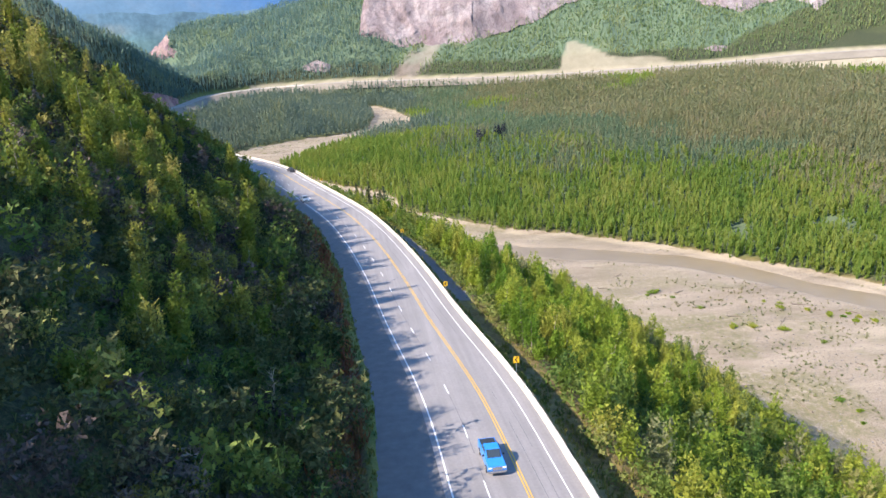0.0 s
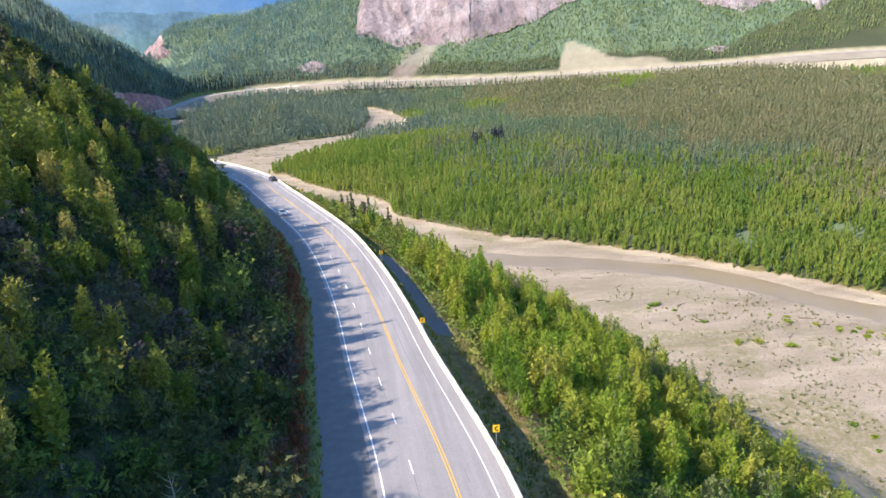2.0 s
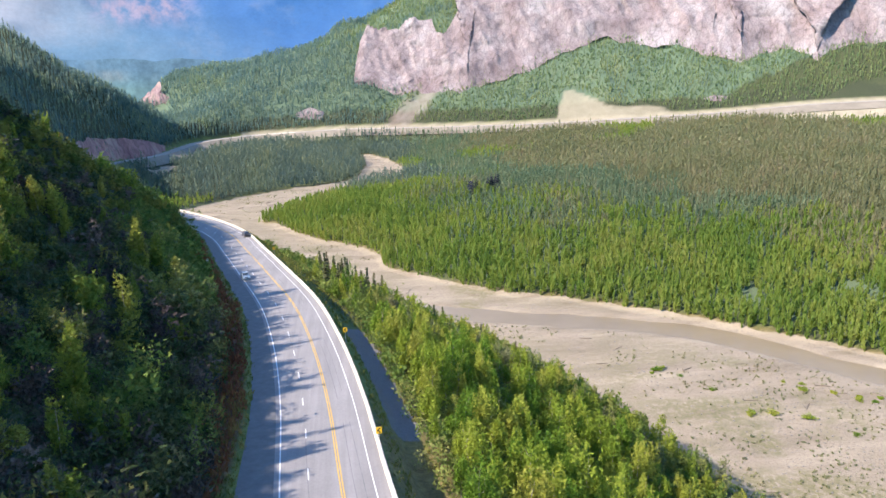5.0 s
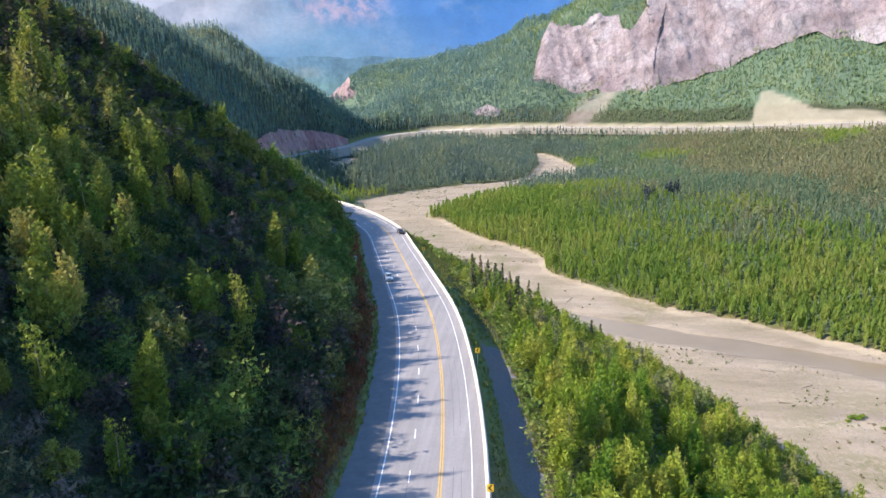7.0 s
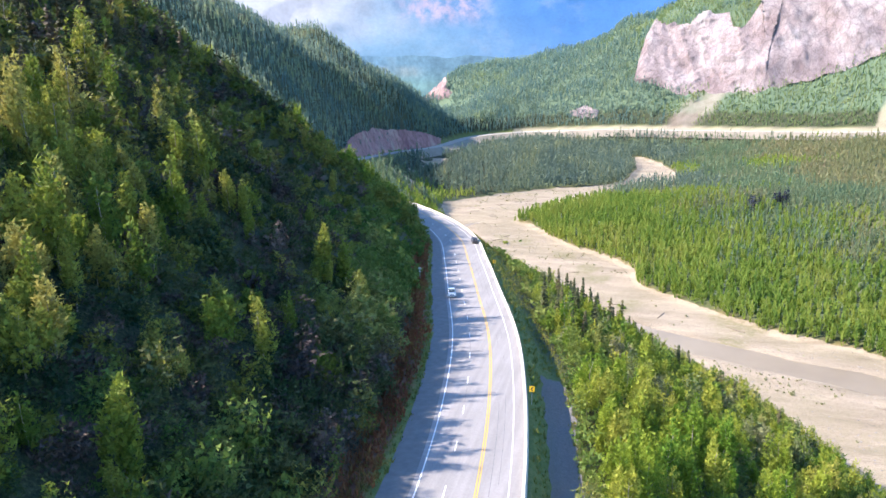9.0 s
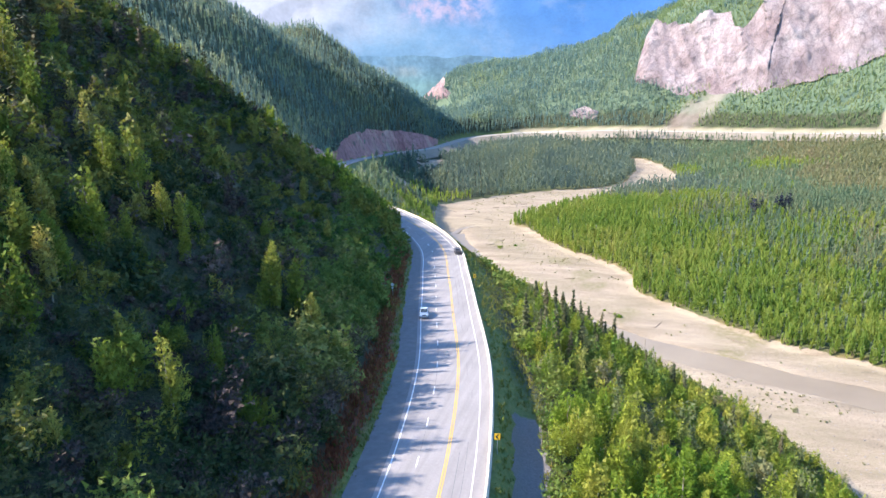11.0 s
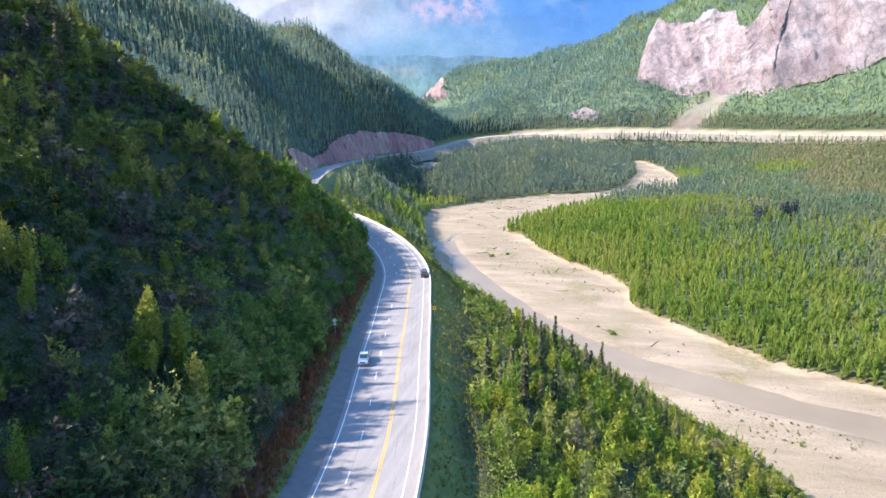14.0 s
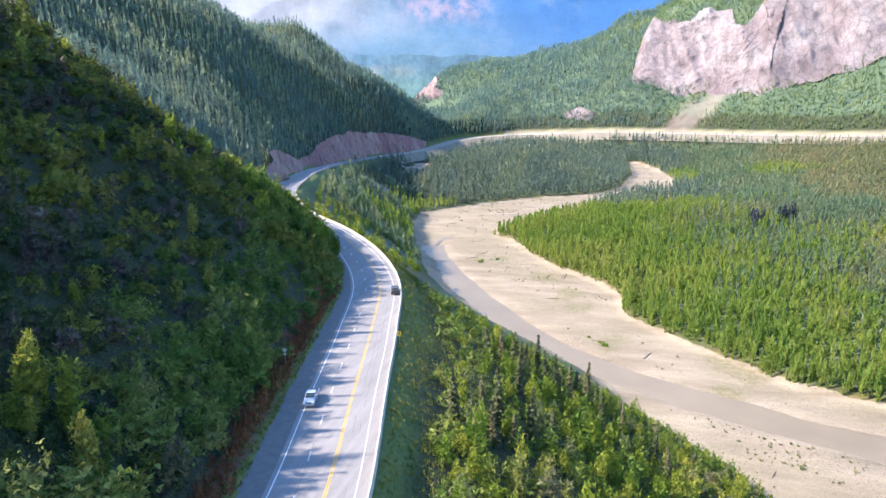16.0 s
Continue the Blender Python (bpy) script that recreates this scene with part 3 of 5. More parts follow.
def clumps(n, h, width, bare=0.05, size=0.5, kind="column", lobes=0):
    """Leaf clumps of one tree as loose triangles, from its foot at the origin. lobes: how many leaders or billows the crown has."""
    q = rng.rand(n * 4)
    if kind == "cone":
        prof = (1 - q) ** 0.85 + 0.05
        prof = prof * (0.72 + 0.28 * np.cos(q * h * 5.0))
    elif kind == "round":
        prof = np.sqrt(np.clip(1 - (2 * q - 0.85) ** 2 / 1.33, 0.02, 1))
    else:
        prof = np.clip(np.minimum(q * 2.4 + 0.45, 1.0) * (1 - q ** 3.4) + 0.05, 0.05, 1)
    q, prof = pick_rows(q, prof, n)
    k = len(q)
    a = rng.rand(k) * 2 * np.pi
    rr = prof * np.sqrt(rng.uniform(0.12, 1, k))
    out = np.stack([np.cos(a), np.sin(a), 0 * a], 1)
    if lobes:
        la, lr = rng.rand(lobes) * 2 * np.pi, rng.uniform(0.15, 0.75, lobes) * width
        if kind == "round":
            lz, hz, lw = rng.uniform(0.0, 0.45, lobes) * h, rng.uniform(0.45, 0.6, lobes) * h, rng.uniform(0.4, 0.6, lobes) * width
        else:
            lz, hz, lw = np.full(lobes, bare * h) + rng.uniform(0, 0.25, lobes) * h, 0 * la, rng.uniform(0.32, 0.54, lobes) * width
            hz = h * np.where(np.arange(lobes) < 2, rng.uniform(0.92, 1.0, lobes), rng.uniform(0.55, 1.0, lobes)) - lz
            lr[0] *= 0.5
        g = rng.randint(0, lobes, k)
        c = np.stack([np.cos(la[g]) * lr[g] + out[:, 0] * rr * lw[g], np.sin(la[g]) * lr[g] + out[:, 1] * rr * lw[g], lz[g] + q * hz[g]], 1)
    else:
        c = np.stack([out[:, 0] * rr * width, out[:, 1] * rr * width, (bare + (1 - bare) * q) * h], 1)
    slim = 0.46
    if kind == "cone" and n > 60:
        axis = out + rng.normal(0, 0.35, (k, 3)) + (0, 0, -0.25)
    elif kind == "cone":
        axis, slim = out * 0.3 + rng.normal(0, 0.15, (k, 3)) + (0, 0, 0.95), 0.22
    elif kind == "round":
        axis = out * 0.6 + rng.normal(0, 0.6, (k, 3)) + (0, 0, 0.5)
    else:
        axis, slim = (out * 0.2 + rng.normal(0, 0.2, (k, 3)) + (0, 0, 0.95), 0.25) if n < 50 else (out * 0.4 + rng.normal(0, 0.4, (k, 3)) + (0, 0, 0.7), 0.40)
    axis /= np.linalg.norm(axis, axis=1)[:, None]
    face = out + rng.normal(0, 0.36, (k, 3)) + (0, 0, 0.55)
    side = np.cross(axis, face)
    side /= np.linalg.norm(side, axis=1)[:, None]
    sz = size * (0.55 + 0.9 * rng.rand(k))[:, None]
    tri = np.stack([c + axis * sz * 0.85, c - axis * sz * 0.45 + side * sz * slim, c - axis * sz * 0.45 - side * sz * slim], 1)
    return tri.reshape(-1, 3)


def pick_rows(q, prof, n):
    keep = np.where(rng.rand(len(q)) < prof)[0][:n]
    return q[keep], prof[keep]


def wood(name, protos, pos, scale, mat, label, category="trees", patch=28):
    """Many trees joined into one mesh."""
    pick = rng.randint(0, len(protos), len(pos))
    vs, tint = [], []
    for k, p in enumerate(protos):
        sel = np.where(pick == k)[0]
        if not len(sel):
            continue
        a = rng.rand(len(sel)) * 2 * np.pi
        c, s = np.cos(a)[:, None], np.sin(a)[:, None]
        sc = scale[sel][:, None]
        wide = sc * (0.85 + 0.3 * rng.rand(len(sel)))[:, None]
        x = (p[None, :, 0] * c - p[None, :, 1] * s) * wide + pos[sel, 0:1]
        y = (p[None, :, 0] * s + p[None, :, 1] * c) * wide + pos[sel, 1:2]
        z = p[None, :, 2] * sc + pos[sel, 2:3]
        vs.append(np.stack([x, y, z], 2).reshape(-1, 3))
        shade = 0.45 + 1.1 * rough(pos[sel, 0], pos[sel, 1], patch) + 0.62 * (rng.rand(len(sel)) - 0.5)
        tint.append(np.repeat(np.clip(shade, 0, 1), len(p)))
    vs = np.vstack(vs)
    me = raw_mesh(name, vs, np.arange(len(vs)).reshape(-1, 3), mat, {"tree": np.concatenate(tint)})
    return tagged(new(name, me), label, category, kind="stuff")


def scatter(x0, x1, y0, y1, spacing):
    """Points on a shaken grid."""
    x, y = np.meshgrid(np.arange(x0, x1, spacing), np.arange(y0, y1, spacing))
    x = x + rng.uniform(-0.48, 0.48, x.shape) * spacing
    y = y + rng.uniform(-0.48, 0.48, y.shape) * spacing
    return x.ravel(), y.ravel()


# ---- river ----
def water_material():
    m, n, l = material("muddy_water", 0.32)
    c = ramp(n, l, noise_at(n, l, 0.05, 3), (0.3, (0.178, 0.138, 0.088)), (0.7, (0.212, 0.168, 0.110)))
    l.new(c, n["Principled BSDF"].inputs["Base Color"])
    bump(n, l, noise_at(n, l, 0.8, 3), 0.12, 0.1)
    return m


WATER = water_material()
for nm, line, wide, level in (("river", CHANNEL, (12.5, 11.5), -0.62), ("river_branch", RILL, (2.6, 2.0), -0.42)):
    dirs = np.gradient(line, axis=0)
    dirs /= np.linalg.norm(dirs, axis=1)[:, None]
    side = np.stack([dirs[:, 1], -dirs[:, 0]], 1)
    half = np.linspace(*wide, len(line))[:, None]
    a, b = line + side * half, line - side * half
    v = np.vstack([np.c_[a, np.full(len(a), level)], np.c_[b, np.full(len(b), level)]])
    i = np.arange(len(line) - 1)
    tagged(new(nm, raw_mesh(nm, v, np.stack([i, i + 1, i + 1 + len(line), i + len(line)], 1), WATER)), "muddy brown braided river water in its gravel bed", "river", kind="structure")


# ---- rock faces ----
def rock_material(name, low, mid, high):
    m, n, l = material(name, 0.92)
    tc = n.new("ShaderNodeTexCoord")
    mp = n.new("ShaderNodeMapping")
    mp.inputs["Scale"].default_value = (1, 1, 0.45)
    mp.inputs["Rotation"].default_value = (0, radians(24), 0)
    l.new(tc.outputs["Object"], mp.inputs["Vector"])
    big, small = noise_at(n, l, 0.022, 6, 0.62, mp.outputs[0]), noise_at(n, l, 0.16, 6, 0.7, mp.outputs[0])
    c = ramp(n, l, big, (0.32, low), (0.5, mid), (0.66, high))
    c = mix(n, l, 0.9, c, ramp(n, l, small, (0.33, grey(0.55)), (0.47, grey(0.95)), (0.72, grey(1.2))), "MULTIPLY")
    grain = noise_at(n, l, 0.55, 5, 0.75, mp.outputs[0])
    c = mix(n, l, 0.8, c, ramp(n, l, grain, (0.38, grey(0.66)), (0.5, grey(1.0)), (0.68, grey(1.14))), "MULTIPLY")
    crack = n.new("ShaderNodeTexVoronoi")
    crack.feature = "DISTANCE_TO_EDGE"
    crack.inputs["Scale"].default_value = 0.07
    l.new(mp.outputs[0], crack.inputs["Vector"])
    c = mix(n, l, 0.42, c, ramp(n, l, crack.outputs["Distance"], (0.0, grey(0.45)), (0.09, grey(1.0))), "MULTIPLY")
    l.new(c, n["Principled BSDF"].inputs["Base Color"])
    bump(n, l, grain, 0.9, 2.0)
    return m


PALE_ROCK = rock_material("pale_pink_rock", (0.165, 0.120, 0.122), (0.250, 0.200, 0.200), (0.325, 0.288, 0.288))
RED_ROCK = rock_material("red_rock", (0.25, 0.115, 0.125), (0.36, 0.195, 0.185), (0.42, 0.32, 0.26))


def rock_face(name, foot, top, lean, depth, cell, mat, label, seed):
    """A broken rock wall from a foot line (x, y, z) up to its top heights, leaning back."""
    foot = np.array(foot, float)
    run = np.concatenate([[0], np.cumsum(np.linalg.norm(np.diff(foot[:, :2], axis=0), axis=1))])
    n = int(run[-1] / cell)
    q = np.linspace(0, run[-1], n)
    base = np.stack([np.interp(q, run, foot[:, k]) for k in range(3)], 1)
    tops = np.interp(q, np.array([t[0] for t in top]) * run[-1], [t[1] for t in top])
    t = np.gradient(base[:, :2], axis=0)
    t /= np.linalg.norm(t, axis=1)[:, None]
    back = np.stack([-t[:, 1], t[:, 0]], 1)
    rows = int(max(tops - base[:, 2]) / cell) + 2
    w = np.linspace(0, 1, rows)[:, None]
    low = base[:, 2] - 6 - rough(q * 2 + seed, q * 0, 40) * 14
    z = low[None] + (tops[None] - low[None]) * w + (np.floor(wave(q + seed, q * 0, 26) * 5) * 6 - 12 + rough(q + seed, q * 0, 30) * 12 + rough(q * 3, q * 0 + seed, 30) * 8)[None] * w * np.minimum(1, (tops - base[:, 2]) / 70)[None] ** 2
    Q = np.repeat(q[None], rows, 0)
    ridge = lambda a, b, s: 1 - 2 * np.abs(wave(a + seed, b, s) - 0.5)
    off = ridge(Q + z * 0.5, z * 0.5, 80) ** 2 * depth + ridge(Q + z * 0.55, z * 0.55, 31) ** 2 * depth * 0.6
    off = off + ridge(Q + z * 0.3, z * 0.8, 13) * depth * 0.34 + ridge(Q - z * 0.2, z, 6) * depth * 0.16 + np.random.RandomState(seed).rand(*Q.shape) * depth * 0.07
    off = off + np.floor(wave(Q * 0.6, z + seed, 16) * 5) / 5 * depth * 0.35
    off = off * smooth(0.0, 0.22, w) + depth * 0.5 * (1 - smooth(0.0, 0.22, w))
    lean_at = lean * (z - base[None, :, 2]) - off + depth * 0.6
    edge_back = np.minimum(q, run[-1] - q)
    lean_at = lean_at + (np.maximum(0, 1 - edge_back / (depth * 1.2)) ** 2)[None] * depth * 1.2
    x = base[None, :, 0] + back[None, :, 0] * lean_at
    y = base[None, :, 1] + back[None, :, 1] * lean_at
    v = np.stack([x, y, z], 2).reshape(-1, 3)
    i, j = np.meshgrid(np.arange(rows - 1), np.arange(n - 1), indexing="ij")
    a = (i * n + j).ravel()
    f = np.stack([a, a + 1, a + n + 1, a + n], 1)
    return tagged(new(name, raw_mesh(name, v, f, mat)), label, "cliff", kind="structure")


rock_face("cliff", [(42, 1322, 97), (95, 1306, 93), (153, 1288, 90), (191, 1272, 93), (238, 1252, 94), (289, 1256, 107), (330, 1256, 120), (372, 1258, 139),
                    (421, 1256, 160), (480, 1250, 177), (533, 1230, 163), (589, 1195, 160), (623, 1160, 142), (669, 1134, 131), (711, 1138, 144),
                    (750, 1120, 146), (764, 1084, 130), (797, 1088, 146), (880, 1068, 152), (1000, 1020, 160), (1250, 920, 170)],
          [(0, 168), (0.012, 196), (0.05, 214), (0.085, 196), (0.118, 200), (0.13, 226), (0.142, 262), (0.16, 350), (1, 380)], 0.78, 13, 3.6, PALE_ROCK,
          "high cliff of pale pinkish broken rock above the trees", 13)
s_cut = np.linspace(715, 1330, 24)
cut_foot = [tuple(on_road(float(k), -12.2).translation) for k in s_cut]
# rock muted to buff, with distance haze put into its colour
FAR_ROCK = rock_material("hazy_buff_rock", (0.215, 0.130, 0.140), (0.285, 0.200, 0.190), (0.34, 0.275, 0.225))
rock_face("road_cut", cut_foot, [(0, 76), (0.08, 82), (0.17, 76), (0.25, 62), (0.31, 62), (0.42, 66), (0.55, 66), (0.7, 58), (0.85, 45), (0.95, 30), (1, 24)], 0.5, 5, 2.6, RED_ROCK,
          "reddish purple rock cutting beside the far road", 41)
rock_face("cliff_far", [(-372, 1500, 50), (-350, 1470, 50), (-325, 1455, 50), (-300, 1450, 52), (-280, 1462, 55)], [(0, 70), (0.15, 94), (0.3, 84), (0.45, 104), (0.6, 98), (0.8, 84), (1, 60)], 0.5, 8, 2.4, FAR_ROCK,
          "small red and buff cliff over the far bend", 77)
rock_face("outcrop", [(-60, 1290, 50), (-35, 1282, 50), (-8, 1278, 50)], [(0, 56), (0.5, 66), (1, 58)], 0.6, 4, 3, PALE_ROCK, "small pale rock outcrop above the highway", 99)
rock_face("outcrop_east", [(575, 1096, 54), (595, 1088, 55), (618, 1076, 57)], [(0, 68), (0.5, 80), (1, 74)], 0.6, 4, 3, PALE_ROCK, "small pale rock outcrop above the highway", 55)

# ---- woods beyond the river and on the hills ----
# blue-green north bank needles, greyed to hold the haze
HAZED_BANK_LEAF = foliage("hazed_bank_needles", (0.100, 0.150, 0.128), (0.172, 0.226, 0.152), (0.22, 0.23, 0.11), per_object=False, shine=0.4)


def stand(name, x, y, ok, protos, lo, hi, mat, label):
    h = terrain(x, y)
    pos = np.stack([x, y, h - 0.15], 1)[ok]
    return wood(name, protos, pos, rng.uniform(lo, hi, len(pos)), mat, label)


def cones(count, tris, h, w, size):
    return [clumps(tris, h * k, w, size=size, kind="cone", bare=0.04) for k in np.linspace(0.85, 1.15, count)]


def columns(count, tris, h, w, size):
    return [clumps(tris, h * k, w, size=size, kind="column", bare=0.06) for k in np.linspace(0.85, 1.15, count)]


TRACKS = np.array([(92, 821), (110, 780), (130, 730), (150, 700)], float)
x, y = scatter(-200, 560, 280, 760, 3.2)
d, zr, s = road_frame(x, y)
bed = bed_distance(x, y)
tone = rough(x, y, 120) + 0.5 * rough(x, y, 25)
valley = (bed > 1.2 + 5 * rough(x, y, 15)) & (d > 24) & (x + 0.8 * y > 420) & (line_distance(x, y, TRACKS) > 4) & (np.abs(np.degrees(np.arctan2(x - 10, y))) < 44)
near_bank = smooth(190, 60, bed + tone * 160) > rng.rand(len(x)) * 0.9 + 0.05
left_bank = x < near_bank_x(y) + 6
valley &= ~left_bank
gaps = (rough(x + 300, y, 30) > 0.30) & (bed < 200)
stand("valley_wood", x, y, valley & near_bank & ~gaps, columns(9, 38, 10.0, 1.25, 1.6), 0.45, 1.2, YOUNG_LEAF, "dense wood of young bright green trees on the valley floor")
brownish = (rough(x, y, 130) + (x - 240) / 420 + 0.3 * rough(x, y, 30) > 0)
stand("bench_wood", x, y, valley & ~near_bank & brownish, cones(9, 22, 11.5, 1.4, 1.95), 0.55, 1.2, BROWN_LEAF, "brownish spruce wood on the bench below the highway")
stand("spruce_wood", x, y, valley & ~near_bank & ~brownish, cones(9, 22, 11.5, 1.4, 1.95), 0.55, 1.2, SPRUCE_LEAF, "grey-green spruce wood behind the river")
x, y = scatter(-230, 1000, 560, 1250, 4.5)
d, zr, s = road_frame(x, y)
bed = bed_distance(x, y)
tone = rough(x, y, 130)
far_valley = (bed > 3) & (d > 13 + 17 * (s > 1150) * (s < 1560)) & ((y > 760) | (x > 560) | (x < near_bank_x(y))) & (verge(x, d, s) < 0.4) & (np.abs(np.degrees(np.arctan2(x - 10, y))) < 44) & (line_distance(x, y, TRACKS) > 4)
far_valley &= np.hypot((x + 25) / 60, (y - 1226) / 13) > 0.95
far_valley &= ~((d < 60) & (s < 1420) & (rough(x + 20, y, 34) > 0.04))
brown = tone + (x - 230) / 500 + 0.3 * rough(x, y, 30) > 0
bright = (rough(x + 90, y + 40, 100) + smooth(60, 5, bed) * 0.2 > 0.17)
north_bank = (x + 120 * rough(x, y, 50) < 105) & (y > 790)
brown &= ~north_bank
bright &= ~north_bank
stand("bench_wood", x, y, far_valley & brown & ~bright, cones(8, 14, 11.5, 1.5, 2.5), 0.55, 1.2, BROWN_LEAF, "brownish spruce wood on the bench below the highway")
stand("spruce_wood", x, y, far_valley & north_bank, cones(8, 20, 12, 1.5, 2.3), 0.6, 1.3, HAZED_BANK_LEAF, "dark blue-green spruce wood on the north bank")
stand("spruce_wood", x, y, far_valley & ~brown & ~bright & ~north_bank, cones(8, 14, 11.5, 1.5, 2.5), 0.55, 1.2, SPRUCE_LEAF, "grey-green spruce wood behind the river")
stand("valley_wood", x, y, far_valley & bright, columns(8, 15, 9.5, 1.4, 2.3), 0.55, 1.1, YOUNG_LEAF, "patches of brighter green trees among the spruce")


def slope_wood(name, x0, x1, y0, y1, gap, test, tris, mat, label, lo=0.6, hi=1.15):
    x, y = scatter(x0, x1, y0, y1, gap)
    h, d, zr, s, bed = terrain(x, y, True)
    ok = test(x, y, h, d, s) & (line_distance(x, y, SCREE) > 15 + 12 * rough(x, y, 12)) & (verge(x, d, s) < 0.3)
    pos = np.stack([x, y, h - 0.3], 1)[ok]
    return wood(name, cones(6, tris, 11.0, 1.5, 11 / tris ** 0.5 * 0.85), pos, rng.uniform(lo, hi, len(pos)), mat, label)


wedge = lambda x, y: np.abs(np.degrees(np.arctan2(x - 10, y)) + 2) < 44
on_hill = lambda x, y, d, s: (d < -16 - 14 * smooth(0.0, 0.2, rough(x, y, 40)) * (s > 740)) & wedge(x, y) & (np.hypot(x + 20, y - 300) > 190)
slope_wood("hill_wood", -560, -160, 440, 1120, 5.0, lambda x, y, h, d, s: on_hill(x, y, d, s) & (np.hypot(x, y) < 680), 34, HAZED_HILL_LEAF, "spruce and aspen wood on the second hill")
slope_wood("hill_wood", -560, -160, 470, 1120, 5.4, lambda x, y, h, d, s: on_hill(x, y, d, s) & (np.hypot(x, y) >= 680), 15, HAZED_HILL_LEAF, "spruce and aspen wood on the second hill")
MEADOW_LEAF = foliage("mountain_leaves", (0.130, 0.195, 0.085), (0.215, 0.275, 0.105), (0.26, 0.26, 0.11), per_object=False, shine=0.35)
on_mountain = lambda x, y, h, d, s: (np.hypot((x + 325) / 30, (y - 1444) / 9) > 1) & (d < -15) & wedge(x, y) & (h < 300) & ((x > -330) | (y > 1250))
leafy = lambda x, y: rough(x, y, 110) * 1.6 + rough(x, y, 22) * 0.7 + (x - 70) / 320 > 0
slope_wood("mountain_wood", -640, 1000, 1030, 1620, 4.4, lambda x, y, h, d, s: on_mountain(x, y, h, d, s) & ~leafy(x, y), 8, HAZED_FAR_LEAF, "wood on the mountain slopes below the cliffs", 0.55, 1.2)
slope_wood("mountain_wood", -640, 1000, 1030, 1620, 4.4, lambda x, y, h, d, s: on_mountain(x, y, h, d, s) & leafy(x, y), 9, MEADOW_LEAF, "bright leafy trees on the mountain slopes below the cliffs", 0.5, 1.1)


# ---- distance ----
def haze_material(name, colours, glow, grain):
    """Far slopes, the haze of blue air put into colour and glow: wooded foot, pale cloud-veiled flank, bare rock crest.
    """
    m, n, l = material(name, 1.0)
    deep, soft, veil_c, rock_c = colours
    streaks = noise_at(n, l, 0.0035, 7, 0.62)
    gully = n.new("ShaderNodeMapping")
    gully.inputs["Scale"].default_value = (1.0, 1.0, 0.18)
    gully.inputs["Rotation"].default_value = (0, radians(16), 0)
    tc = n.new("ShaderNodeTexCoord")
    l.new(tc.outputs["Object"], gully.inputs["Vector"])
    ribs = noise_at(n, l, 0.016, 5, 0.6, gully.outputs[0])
    # painted from shaded blue (deep) to paler haze (soft)
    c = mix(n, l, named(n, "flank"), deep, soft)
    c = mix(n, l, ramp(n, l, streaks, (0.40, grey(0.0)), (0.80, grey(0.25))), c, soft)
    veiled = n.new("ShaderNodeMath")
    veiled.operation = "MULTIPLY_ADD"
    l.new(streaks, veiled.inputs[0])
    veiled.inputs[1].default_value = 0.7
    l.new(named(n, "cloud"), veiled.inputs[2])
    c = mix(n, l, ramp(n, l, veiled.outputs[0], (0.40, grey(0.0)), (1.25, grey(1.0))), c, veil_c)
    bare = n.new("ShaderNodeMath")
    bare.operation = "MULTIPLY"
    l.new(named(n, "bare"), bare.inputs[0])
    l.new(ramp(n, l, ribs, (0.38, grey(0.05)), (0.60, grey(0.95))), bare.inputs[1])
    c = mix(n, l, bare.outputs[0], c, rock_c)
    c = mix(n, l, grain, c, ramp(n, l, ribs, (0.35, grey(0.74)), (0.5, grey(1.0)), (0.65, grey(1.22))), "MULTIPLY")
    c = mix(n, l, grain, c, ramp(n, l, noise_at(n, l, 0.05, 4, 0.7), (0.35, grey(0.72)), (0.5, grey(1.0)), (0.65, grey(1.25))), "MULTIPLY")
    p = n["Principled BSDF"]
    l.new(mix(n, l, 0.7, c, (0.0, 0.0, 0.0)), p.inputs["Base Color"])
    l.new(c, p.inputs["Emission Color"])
    # the glow only carries the haze; the slopes are no light source
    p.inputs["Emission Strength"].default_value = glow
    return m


def ridge(name, r, line, mat, label, seed, jag, traits):
    """A far range: a bent wall of rough slopes whose skyline follows (degrees left, height)."""
    line = sorted(line)
    az = np.linspace(line[0][0], line[-1][0], 420)
    top = np.interp(az, [p[0] for p in line], [p[1] for p in line])
    top = top + rough(az * 40 + seed, az * 0, 60) * jag + rough(az * 40 + seed, az * 0, 13) * jag * 0.3
    w = np.linspace(0, 1, 60)[:, None]
    z = -20 + (top[None] + 20) * w
    arc = np.radians(az)[None] * r + z * 0.6
    fold = (1 - 2 * np.abs(wave(arc + seed * 90, z * 1.2, 420) - 0.5)) * 160 + (1 - 2 * np.abs(wave(arc * 1.1 - z + seed, z, 150) - 0.5)) * 60
    rr = r + z * 1.1 - 300 - fold * w
    x, y = 20 - np.sin(np.radians(az))[None] * rr, np.cos(np.radians(az))[None] * rr
    n, m = 420, 60
    i, j = np.meshgrid(np.arange(m - 1), np.arange(n - 1), indexing="ij")
    a = (i * n + j).ravel()
    v = np.stack([x, y, z + 0 * x], 2).reshape(-1, 3)
    A = (az[None] + 0 * z)
    attrs = {k: fn(A, z, arc).ravel() for k, fn in traits.items()}
    return tagged(new(name, raw_mesh(name, v, np.stack([a, a + n, a + n + 1, a + 1], 1), mat, attrs, smooth_faces=True)), label, "mountain", kind="structure")


